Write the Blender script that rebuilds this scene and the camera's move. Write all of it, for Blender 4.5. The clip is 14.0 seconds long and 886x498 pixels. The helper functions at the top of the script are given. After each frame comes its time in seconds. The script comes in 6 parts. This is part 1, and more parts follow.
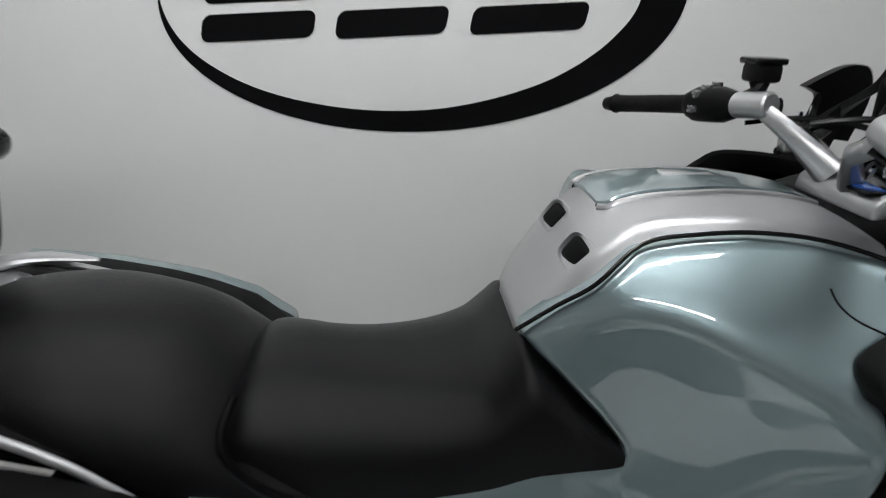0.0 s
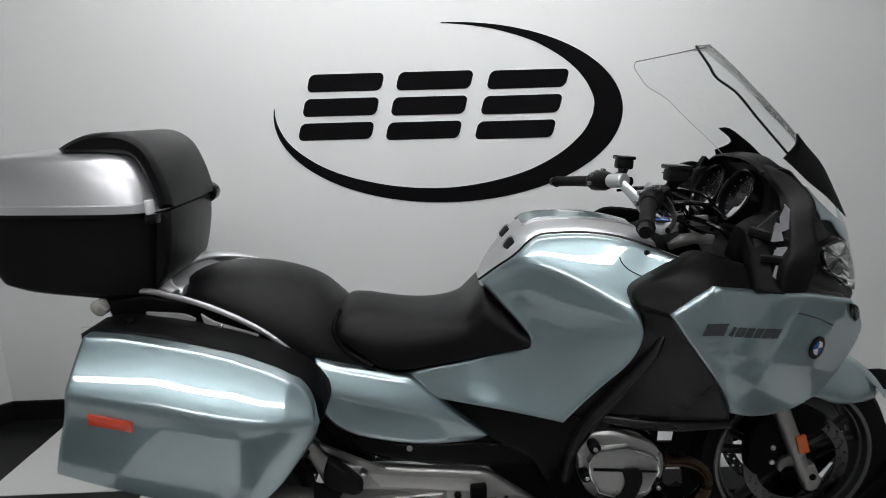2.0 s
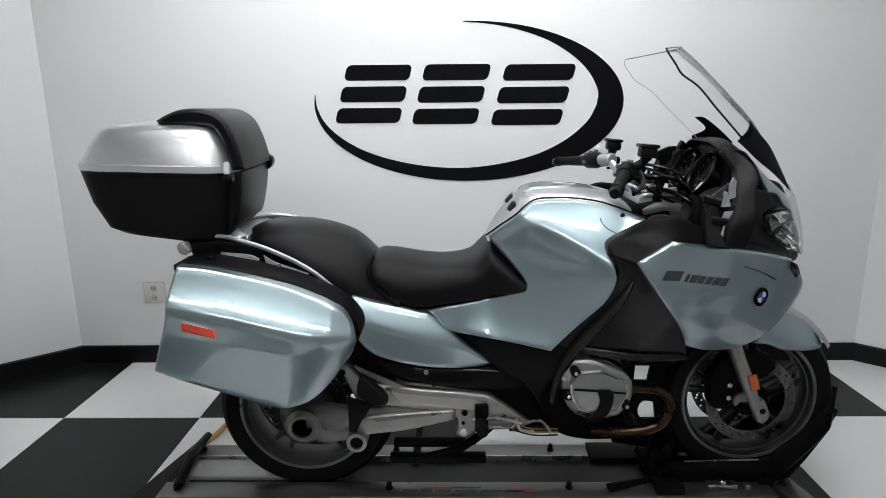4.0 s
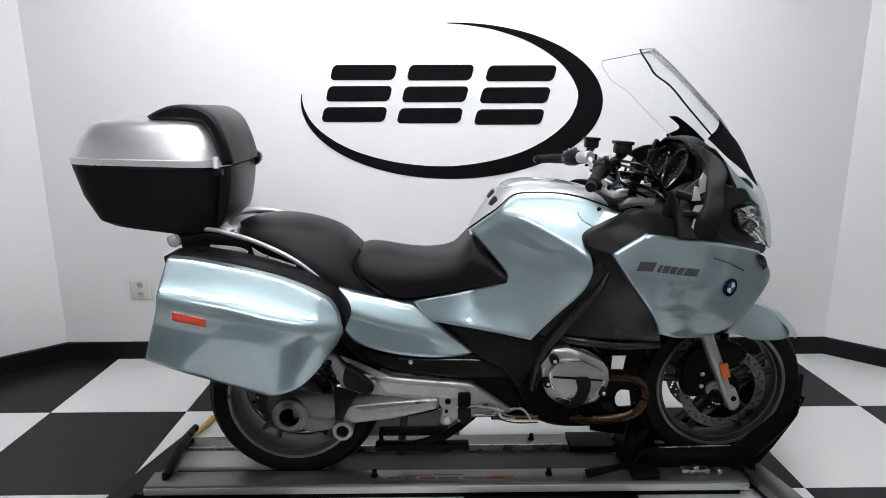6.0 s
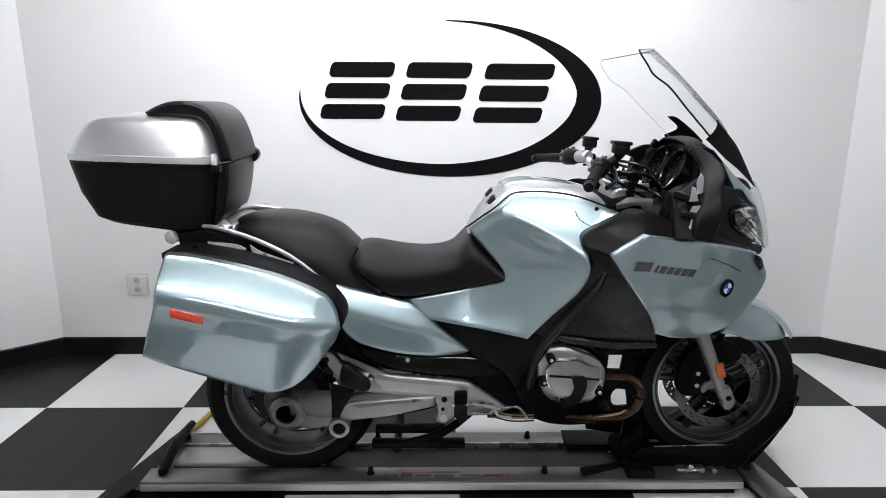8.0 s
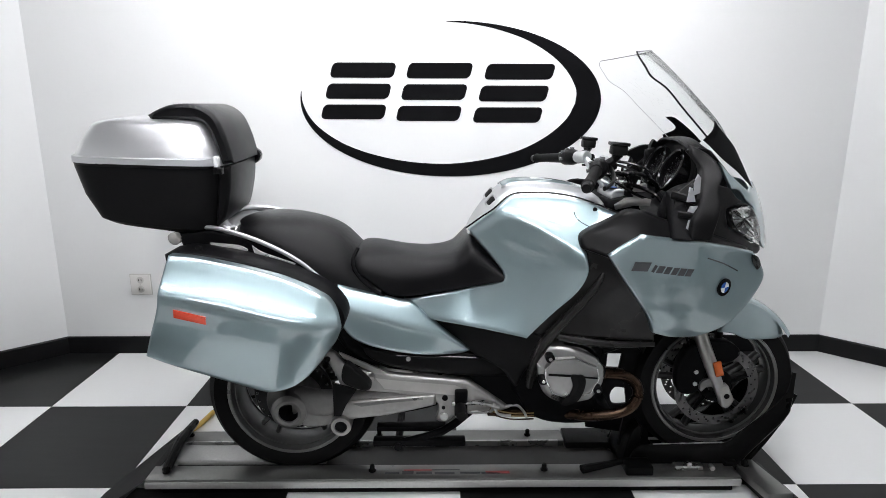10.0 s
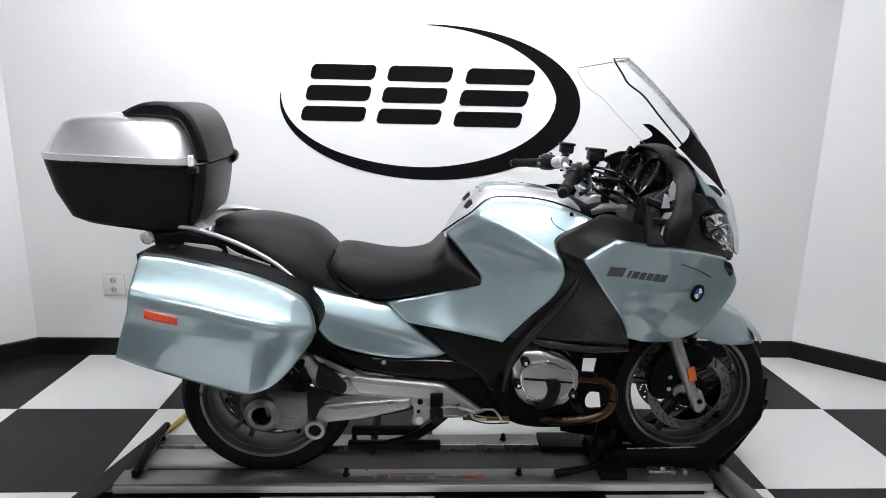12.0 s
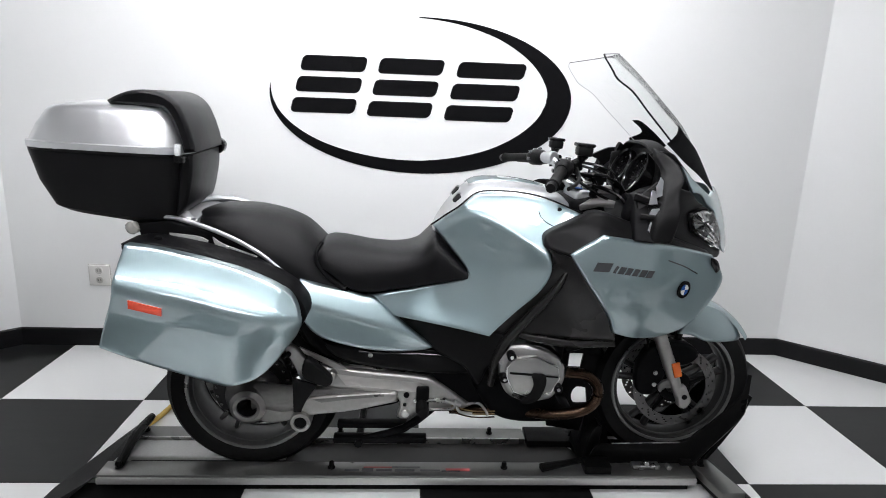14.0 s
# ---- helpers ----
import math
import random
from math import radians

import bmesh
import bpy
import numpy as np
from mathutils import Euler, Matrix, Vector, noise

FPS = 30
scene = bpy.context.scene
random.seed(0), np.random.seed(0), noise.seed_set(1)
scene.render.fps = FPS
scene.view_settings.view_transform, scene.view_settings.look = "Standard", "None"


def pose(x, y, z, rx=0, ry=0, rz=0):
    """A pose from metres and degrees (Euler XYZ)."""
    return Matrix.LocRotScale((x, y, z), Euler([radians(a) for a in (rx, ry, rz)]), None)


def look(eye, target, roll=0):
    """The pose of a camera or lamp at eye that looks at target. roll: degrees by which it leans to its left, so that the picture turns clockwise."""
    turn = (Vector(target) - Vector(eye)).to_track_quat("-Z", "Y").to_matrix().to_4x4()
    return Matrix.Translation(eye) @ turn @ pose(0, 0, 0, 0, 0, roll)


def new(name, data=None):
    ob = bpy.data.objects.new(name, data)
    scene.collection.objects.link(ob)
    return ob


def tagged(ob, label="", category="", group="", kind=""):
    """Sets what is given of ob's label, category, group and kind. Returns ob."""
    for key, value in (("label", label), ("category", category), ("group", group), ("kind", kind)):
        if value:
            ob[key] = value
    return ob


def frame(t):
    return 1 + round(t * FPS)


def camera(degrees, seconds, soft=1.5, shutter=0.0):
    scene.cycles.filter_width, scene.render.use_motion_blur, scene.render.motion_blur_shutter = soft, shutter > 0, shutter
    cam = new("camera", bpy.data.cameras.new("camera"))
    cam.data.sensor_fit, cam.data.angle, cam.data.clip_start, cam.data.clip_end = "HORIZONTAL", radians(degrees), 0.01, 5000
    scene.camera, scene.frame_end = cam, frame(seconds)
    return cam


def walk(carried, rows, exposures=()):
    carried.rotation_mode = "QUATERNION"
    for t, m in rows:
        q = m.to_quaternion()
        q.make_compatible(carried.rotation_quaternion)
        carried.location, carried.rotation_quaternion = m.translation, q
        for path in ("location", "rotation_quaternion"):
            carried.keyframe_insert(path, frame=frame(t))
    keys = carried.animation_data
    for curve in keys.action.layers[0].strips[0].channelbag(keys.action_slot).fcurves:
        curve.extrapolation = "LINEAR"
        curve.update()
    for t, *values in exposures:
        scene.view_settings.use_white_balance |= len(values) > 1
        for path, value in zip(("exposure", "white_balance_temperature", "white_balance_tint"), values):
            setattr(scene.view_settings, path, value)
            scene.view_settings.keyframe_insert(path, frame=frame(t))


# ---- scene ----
cam = camera(71.8, 14.0, 0.9, 0.4)
PATH = [
    (0, (-0.106, -0.787, 1.312), (-0.007, 1.076, 0.591), -2.8),
    (0.5, (-0.175, -1.025, 1.36), (-0.041, 0.878, 0.761), -1.2),
    (1, (-0.078, -1.3, 1.366), (-0.026, 0.652, 0.931), 1.4),
    (1.5, (-0.03, -1.451, 1.378), (-0.065, 0.504, 0.957), -2.9),
    (2, (-0.102, -1.618, 1.355), (-0.066, 0.335, 0.927), -1.7),
    (2.5, (-0.16, -1.796, 1.354), (-0.109, 0.168, 0.982), 1.1),
    (3, (-0.13, -1.886, 1.353), (-0.105, 0.063, 0.907), 0.5),
    (3.2, (-0.084, -1.906, 1.342), (-0.123, 0.037, 0.872), -0.4),
    (5.3, (-0.112, -2.069, 1.326), (-0.095, -0.112, 0.916), -0.1),
    (5.5, (-0.104, -2.067, 1.321), (-0.088, -0.111, 0.904), 0.3),
    (6, (-0.089, -2.058, 1.318), (-0.069, -0.108, 0.876), -0.2),
    (6.5, (-0.073, -2.053, 1.323), (-0.06, -0.1, 0.888), -0.2),
    (7, (-0.076, -2.052, 1.317), (-0.06, -0.098, 0.887), -0.1),
    (7.5, (-0.091, -2.054, 1.32), (-0.061, -0.105, 0.874), 0.3),
    (10, (-0.085, -2.077, 1.338), (-0.062, -0.131, 0.877), 0.1),
    (10.5, (-0.073, -2.077, 1.333), (-0.033, -0.129, 0.88), 1.1),
    (11, (-0.066, -2.076, 1.337), (-0.022, -0.127, 0.89), 1.4),
    (11.5, (-0.068, -2.078, 1.338), (-0.01, -0.128, 0.899), 1.2),
    (12, (-0.07, -2.074, 1.334), (0.013, -0.126, 0.887), 1.2),
    (12.5, (-0.065, -2.075, 1.331), (0.015, -0.126, 0.89), 1.4),
    (13, (-0.064, -2.078, 1.331), (0.013, -0.129, 0.893), 1.4),
    (13.5, (-0.071, -2.082, 1.335), (-0.003, -0.134, 0.886), 2.2),
    (14, (-0.059, -2.072, 1.33), (0.053, -0.13, 0.867), 2.1),
]
walk(cam, [(t, look(eye, target, roll)) for t, eye, target, roll in PATH], [(0.0, -0.72, 6650, 7), (1.0, -0.68, 6650, 7), (2.0, -0.58, 6600, 8), (3.0, -0.48, 6600, 8), (5.3, -0.02, 6500, 10), (7.0, 0.12, 6500, 10), (10.0, 0.26, 6500, 10), (14.0, 0.26, 6500, 10)])

# ---- light ----
world = bpy.data.worlds.new("world")
scene.world = world
world.use_nodes = True
world.node_tree.nodes["Background"].inputs[0].default_value = (0.9, 0.95, 1.0, 1)
world.node_tree.nodes["Background"].inputs[1].default_value = 0.05
TUBE_POWER = 56.0
LIGHTS = [(-0.74, 0.18), (0.50, 0.18), (-0.74, -1.15), (0.50, -1.15), (-0.74, -2.9), (0.50, -2.9)]


# ---- materials ----
def nodes_of(name):
    m = bpy.data.materials.new(name)
    m.use_nodes = True
    return m, m.node_tree.nodes, m.node_tree.links, m.node_tree.nodes["Principled BSDF"]


def mat(name, colour, rough=0.5, metal=0.0, coat=0.0, vary=0.12, grain=60.0, bump=0.0, bump_scale=300.0, stain=3.0, rough_vary=0.1, coat_rough=0.04, spec=0.5, coat_ior=1.5):
    m, n, l, p = nodes_of(name)
    tc = n.new("ShaderNodeTexCoord")
    big, fine, mul, mixc = n.new("ShaderNodeTexNoise"), n.new("ShaderNodeTexNoise"), n.new("ShaderNodeMath"), n.new("ShaderNodeMix")
    big.inputs["Scale"].default_value, fine.inputs["Scale"].default_value = stain, grain
    big.inputs["Detail"].default_value, fine.inputs["Detail"].default_value = 5, 3
    for t in (big, fine):
        l.new(tc.outputs["Object"], t.inputs["Vector"])
    mul.operation = "ADD"
    l.new(big.outputs["Fac"], mul.inputs[0])
    l.new(fine.outputs["Fac"], mul.inputs[1])
    half = n.new("ShaderNodeMath")
    half.operation = "MULTIPLY"
    half.inputs[1].default_value = 0.5
    l.new(mul.outputs[0], half.inputs[0])
    mixc.data_type = "RGBA"
    dark = [c * (1 - vary) for c in colour]
    light = [min(1, c * (1 + vary)) for c in colour]
    mixc.inputs[6].default_value, mixc.inputs[7].default_value = (*dark, 1), (*light, 1)
    l.new(half.outputs[0], mixc.inputs[0])
    l.new(mixc.outputs[2], p.inputs["Base Color"])
    p.inputs["Metallic"].default_value = metal
    p.inputs["Coat Weight"].default_value, p.inputs["Coat Roughness"].default_value = coat, coat_rough
    p.inputs["Specular IOR Level"].default_value = spec
    p.inputs["Coat IOR"].default_value = coat_ior
    ramp = n.new("ShaderNodeMapRange")
    ramp.inputs["From Min"].default_value, ramp.inputs["From Max"].default_value = 0.3, 0.7
    ramp.inputs["To Min"].default_value, ramp.inputs["To Max"].default_value = max(0.02, rough - rough_vary), min(1, rough + rough_vary)
    l.new(big.outputs["Fac"], ramp.inputs["Value"])
    l.new(ramp.outputs[0], p.inputs["Roughness"])
    if bump:
        b, t = n.new("ShaderNodeBump"), n.new("ShaderNodeTexNoise")
        t.inputs["Scale"].default_value, t.inputs["Detail"].default_value = bump_scale, 2
        l.new(tc.outputs["Object"], t.inputs["Vector"])
        b.inputs["Strength"].default_value, b.inputs["Distance"].default_value = bump, 0.002
        l.new(t.outputs["Fac"], b.inputs["Height"])
        l.new(b.outputs[0], p.inputs["Normal"])
    return m


def glass(name, tint=(1, 1, 1), rough=0.0, ior=1.45):
    m, n, l, p = nodes_of(name)
    p.inputs["Base Color"].default_value = (*tint, 1)
    p.inputs["Transmission Weight"].default_value = 1.0
    p.inputs["Roughness"].default_value = rough
    p.inputs["IOR"].default_value = ior
    return m


def sheet_glass(name, tint):
    """A thin clear sheet: light passes straight, the surface mirrors a little."""
    m, n, l, p = nodes_of(name)
    clear, shine, edge, mixs = n.new("ShaderNodeBsdfTransparent"), n.new("ShaderNodeBsdfGlossy"), n.new("ShaderNodeFresnel"), n.new("ShaderNodeMixShader")
    clear.inputs[0].default_value = (*tint, 1)
    shine.inputs["Roughness"].default_value = 0.12
    edge.inputs["IOR"].default_value = 1.05
    l.new(edge.outputs[0], mixs.inputs[0])
    l.new(clear.outputs[0], mixs.inputs[1])
    l.new(shine.outputs[0], mixs.inputs[2])
    l.new(mixs.outputs[0], n["Material Output"].inputs["Surface"])
    n.remove(p)
    return m


def tile_mat(name, colour, rough, scuff, amount):
    """Glossy vinyl tile: faint mottling, scuffs and dust, each tile a little different."""
    m, n, l, p = nodes_of(name)
    tc, info = n.new("ShaderNodeTexCoord"), n.new("ShaderNodeObjectInfo")
    shift = n.new("ShaderNodeVectorMath")
    shift.operation = "MULTIPLY_ADD"
    comb = n.new("ShaderNodeCombineXYZ")
    for i in range(3):
        l.new(info.outputs["Random"], comb.inputs[i])
    shift.inputs[1].default_value = (17, 31, 11)
    l.new(comb.outputs[0], shift.inputs[0])
    l.new(tc.outputs["Object"], shift.inputs[2])
    big, fine, streak = (n.new("ShaderNodeTexNoise") for _ in range(3))
    stretch = n.new("ShaderNodeMapping")
    stretch.inputs["Scale"].default_value = (3, 22, 1)
    stretch.inputs["Rotation"].default_value = (0, 0, 0.5)
    l.new(shift.outputs[0], stretch.inputs[0])
    l.new(stretch.outputs[0], streak.inputs["Vector"])
    for t, s in ((big, 4), (fine, 70)):
        l.new(shift.outputs[0], t.inputs["Vector"])
        t.inputs["Scale"].default_value = s
        t.inputs["Detail"].default_value = 3
    streak.inputs["Scale"].default_value, streak.inputs["Detail"].default_value = 2.0, 6
    cr = n.new("ShaderNodeValToRGB")
    cr.color_ramp.elements[0].position, cr.color_ramp.elements[1].position = 0.30, 0.95
    l.new(streak.outputs["Fac"], cr.inputs[0])
    mulf = n.new("ShaderNodeMath")
    mulf.operation = "MULTIPLY"
    l.new(cr.outputs[0], mulf.inputs[0])
    l.new(big.outputs["Fac"], mulf.inputs[1])
    amt = n.new("ShaderNodeMath")
    amt.operation = "MULTIPLY"
    amt.inputs[1].default_value = amount
    l.new(mulf.outputs[0], amt.inputs[0])
    base = n.new("ShaderNodeMix")
    base.data_type = "RGBA"
    base.inputs[6].default_value, base.inputs[7].default_value = (*[c * 0.98 for c in colour], 1), (*[min(1, c * 1.01) for c in colour], 1)
    l.new(fine.outputs["Fac"], base.inputs[0])
    mx = n.new("ShaderNodeMix")
    mx.data_type = "RGBA"
    mx.inputs[7].default_value = (*scuff, 1)
    l.new(amt.outputs[0], mx.inputs[0])
    l.new(base.outputs[2], mx.inputs[6])
    l.new(mx.outputs[2], p.inputs["Base Color"])
    rr = n.new("ShaderNodeMapRange")
    rr.inputs["To Min"].default_value, rr.inputs["To Max"].default_value = rough - 0.005, rough + 0.015
    l.new(big.outputs["Fac"], rr.inputs["Value"])
    l.new(rr.outputs[0], p.inputs["Roughness"])
    b = n.new("ShaderNodeBump")
    b.inputs["Strength"].default_value, b.inputs["Distance"].default_value = 0.04, 0.002
    l.new(fine.outputs["Fac"], b.inputs["Height"])
    l.new(b.outputs[0], p.inputs["Normal"])
    return m


def lamp_mat(name, colour, strength):
    m, n, l, p = nodes_of(name)
    p.inputs["Base Color"].default_value = (0.9, 0.9, 0.9, 1)
    p.inputs["Emission Color"].default_value = (*colour, 1)
    p.inputs["Emission Strength"].default_value = strength
    return m


M_WALL = mat("wall_paint", (0.80, 0.81, 0.80), 0.55, vary=0.02, bump=0.12, bump_scale=220, stain=1.2)
M_CEIL = mat("ceiling_paint", (0.78, 0.78, 0.77), 0.8, vary=0.03, bump=0.2, bump_scale=90)
M_BASE = mat("black_vinyl_base", (0.006, 0.006, 0.0065), 0.4, spec=0.16, vary=0.2)
M_TILE_W = tile_mat("white_tile", (0.81, 0.82, 0.81), 0.26, (0.66, 0.66, 0.65), 0.03)
M_TILE_B = tile_mat("black_tile", (0.006, 0.0063, 0.0063), 0.34, (0.05, 0.05, 0.05), 0.2)
M_TILE_B.node_tree.nodes["Principled BSDF"].inputs["Specular IOR Level"].default_value = 0.20
M_SLAB = mat("joint", (0.05, 0.05, 0.05), 0.8)
M_EMBLEM = mat("black_vinyl_film", (0.004, 0.004, 0.0045), 0.7, vary=0.15, spec=0.04)
M_PAINT = mat("ice_blue_metallic", (0.315, 0.410, 0.428), 0.37, metal=0.96, coat=1.0, vary=0.03, grain=900, stain=4, rough_vary=0.02, coat_rough=0.01, coat_ior=2.0)
M_SILVER = mat("silver_paint", (0.54, 0.55, 0.56), 0.36, metal=0.85, coat=0.35, vary=0.05, grain=900, rough_vary=0.03, coat_rough=0.12)
M_LIDSILVER = mat("satin_silver_paint", (0.72, 0.73, 0.74), 0.36, metal=0.8, coat=0.3, vary=0.05, grain=900, rough_vary=0.04)
M_BLACK = mat("black_plastic", (0.005, 0.005, 0.0052), 0.40, spec=0.10, vary=0.2, bump=0.12, bump_scale=700)
M_SIDE = mat("satin_black_panel", (0.010, 0.0096, 0.0092), 0.27, spec=0.26, vary=0.15, stain=6, rough_vary=0.02)
M_COVER = mat("bright_cast_cover", (0.34, 0.34, 0.33), 0.34, metal=0.92, vary=0.15, bump=0.06, bump_scale=260, stain=9)
M_CHANDARK = mat("dark_grey_channel", (0.020, 0.019, 0.018), 0.40, spec=0.25, vary=0.3, stain=5)
M_WIRE = mat("brown_wire_sleeve", (0.20, 0.13, 0.04), 0.5, vary=0.2)
M_GLOSS = mat("black_gloss", (0.003, 0.003, 0.0033), 0.20, spec=0.25, vary=0.2)
M_SEAT = mat("black_vinyl_seat", (0.0035, 0.0035, 0.004), 0.32, spec=0.15, vary=0.1, bump=0.3, bump_scale=900, stain=8, rough_vary=0.015)
M_RUBBER = mat("tyre_rubber", (0.006, 0.006, 0.006), 0.6, spec=0.10, vary=0.3, bump=0.3, bump_scale=200)
M_ALUD = mat("dull_cast_aluminium", (0.20, 0.197, 0.19), 0.45, metal=0.85, vary=0.3, bump=0.16, bump_scale=240, stain=9)
M_ALU = mat("cast_aluminium", (0.34, 0.335, 0.322), 0.43, metal=0.85, vary=0.25, bump=0.14, bump_scale=260, stain=9)
M_WHEEL = mat("grey_wheel_paint", (0.10, 0.10, 0.098), 0.42, metal=0.6, vary=0.25, bump=0.08, stain=12)
M_LIP = mat("polished_rim_lip", (0.20, 0.20, 0.195), 0.34, metal=0.7, vary=0.2, stain=12)
# wheel paint darkened to hold the shadow inside the front rim
M_WHEELD = mat("shade_darkened_wheel_paint", (0.022, 0.022, 0.022), 0.42, metal=0.5, vary=0.3, bump=0.08, stain=12)
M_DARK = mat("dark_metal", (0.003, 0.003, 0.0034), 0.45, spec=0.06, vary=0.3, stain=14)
M_STEEL = mat("brushed_steel", (0.55, 0.55, 0.54), 0.3, metal=1.0, vary=0.1, stain=15)
M_HEADER = mat("heat_tinted_steel", (0.055, 0.034, 0.023), 0.24, metal=0.95, vary=0.8, stain=16, grain=40)
M_LIFT = mat("dull_aluminium_plate", (0.22, 0.22, 0.213), 0.36, metal=0.9, vary=0.25, bump=0.08, stain=5, grain=180)
M_LIFTBLK = mat("black_powder_coat", (0.0035, 0.0035, 0.0035), 0.30, spec=0.07, vary=0.3, bump=0.12, bump_scale=400)
M_CHANNEL = mat("channel_aluminium", (0.48, 0.48, 0.47), 0.42, metal=0.5, vary=0.25, bump=0.06, stain=4, grain=120)
M_DISC = mat("brake_steel", (0.15, 0.147, 0.145), 0.34, metal=1.0, vary=0.15, stain=15)
brushed = M_DISC.node_tree.nodes.new("ShaderNodeTangent")
brushed.direction_type, brushed.axis = "RADIAL", "Y"
M_DISC.node_tree.links.new(brushed.outputs[0], M_DISC.node_tree.nodes["Principled BSDF"].inputs["Tangent"])
M_DISC.node_tree.nodes["Principled BSDF"].inputs["Anisotropic"].default_value = 0.9
M_CHROME = mat("chrome", (0.8, 0.8, 0.8), 0.08, metal=1.0, vary=0.03, rough_vary=0.03)
M_MIRROR = mat("mirror_glass", (0.72, 0.73, 0.76), 0.02, metal=1.0, vary=0.0, rough_vary=0.0)
M_SCREEN = sheet_glass("clear_screen", (0.975, 0.98, 0.98))
M_LENS = glass("clear_lens", (0.97, 0.98, 0.98), 0.02, 1.35)
M_RED = mat("red_reflector", (0.62, 0.06, 0.025), 0.2, coat=1.0, vary=0.15, grain=400)
M_AMBER = mat("amber_reflector", (0.50, 0.10, 0.015), 0.2, coat=0.6, vary=0.2, grain=400)
M_REDLAMP = mat("red_tail_lens", (0.25, 0.02, 0.02), 0.15, coat=1.0)
M_WHITEP = mat("white_plastic", (0.70, 0.69, 0.66), 0.4, vary=0.04)
M_YELLOW = mat("yellow_jacket", (0.55, 0.36, 0.07), 0.5, vary=0.15)
M_BLUEC = mat("blue_enamel", (0.03, 0.10, 0.35), 0.25, coat=0.6)
M_WHITEC = mat("white_enamel", (0.75, 0.76, 0.77), 0.25, coat=0.6)
M_GREYF = mat("grey_film", (0.035, 0.037, 0.04), 0.35, vary=0.1)
M_REDF = mat("red_film", (0.30, 0.05, 0.05), 0.5, vary=0.2)
M_DIAL = mat("dial_face", (0.06, 0.06, 0.065), 0.2, coat=1.0, vary=0.3, coat_ior=2.2)
M_TUBE = lamp_mat("lit_tube", (0.985, 0.985, 1.035), TUBE_POWER)

# ---- mesh tools ----
C = 0.025  # the motorcycle's middle plane, y


def link(name, bm, material, smooth=35):
    bmesh.ops.recalc_face_normals(bm, faces=bm.faces)
    me = bpy.data.meshes.new(name)
    bm.to_mesh(me)
    bm.free()
    me.materials.append(material)
    if smooth:
        me.shade_smooth()
        me.set_sharp_from_angle(angle=radians(smooth))
    return new(name, me)


def part(name, bm, material, parent, label="", smooth=35):
    """A mesh built in the place's own metres, hung under a thing or under a part."""
    ob = link(name, bm, material, smooth)
    ob.parent = parent
    top = parent
    while top.parent:
        top = top.parent
    if parent is top:
        ob.matrix_parent_inverse = Matrix.Translation(-top.location)
    return tagged(ob, label)


def thing(name, base, label, category, group="", kind=""):
    ob = new(name)
    ob.location = base
    ob.empty_display_size = 0.1
    return tagged(ob, label, category, group, kind)


def curve2(pts, closed=True, step=0.012):
    """A smooth run through (a, b) or (a, b, 1); the 1 marks a sharp corner."""
    P = [Vector(p[:2]) for p in pts]
    sharp = [len(p) > 2 for p in pts]
    n, out = len(P), []
    for i in range(n if closed else n - 1):
        a, b = P[i], P[(i + 1) % n]
        d = b - a
        prev = P[i - 1] if (closed or i > 0) else a
        nxt = P[(i + 2) % n] if (closed or i + 2 < n) else b
        m1 = d if sharp[i] else (b - prev) * 0.5
        m2 = d if sharp[(i + 1) % n] else (nxt - a) * 0.5
        for m in (m1, m2):
            if m.length > 1.4 * d.length:
                m *= 1.4 * d.length / m.length
        k = max(1, int(round(d.length / step)))
        for j in range(k):
            u = j / k
            out.append((2 * u**3 - 3 * u**2 + 1) * a + (u**3 - 2 * u**2 + u) * m1 + (-2 * u**3 + 3 * u**2) * b + (u**3 - u**2) * m2)
    if not closed:
        out.append(P[-1])
    return out


def field(ctrl, stiff=5e-3):
    """A smooth height over (x, z) through a few known heights (thin plate)."""
    A = np.array(ctrl, float)
    X, h = A[:, :2], A[:, 2]

    def kern(d2):
        return np.where(d2 > 1e-12, d2 * np.log(d2 + 1e-12), 0.0)

    n = len(X)
    K = kern(((X[:, None] - X[None]) ** 2).sum(2)) + np.eye(n) * stiff
    Pm = np.c_[np.ones(n), X]
    S = np.block([[K, Pm], [Pm.T, np.zeros((3, 3))]])
    w = np.linalg.solve(S, np.r_[h, 0, 0, 0])

    def f(Q):
        Q = np.atleast_2d(Q)
        return kern(((Q[:, None] - X[None]) ** 2).sum(2)) @ w[:n] + np.c_[np.ones(len(Q)), Q] @ w[n:]

    return f


def sweep3(ctrl):
    """The smoothest cubic surface over (x, z) near a few known heights."""
    A = np.array(ctrl, float)
    terms = lambda Q: np.stack([(Q[:, 0] - 0.2) ** i * (Q[:, 1] - 0.85) ** j for i in range(4) for j in range(4 - i)], 1)
    w = np.linalg.lstsq(terms(A), A[:, 2], rcond=None)[0]
    return lambda Q: terms(np.atleast_2d(Q)) @ w


def ridge(fa, fb, soft):
    """Two surfaces that meet in a softly rounded crease."""
    def f(Q):
        p, q = fa(Q), fb(Q)
        return 0.5 * (p + q - np.sqrt((p - q) ** 2 + soft * soft))

    return f


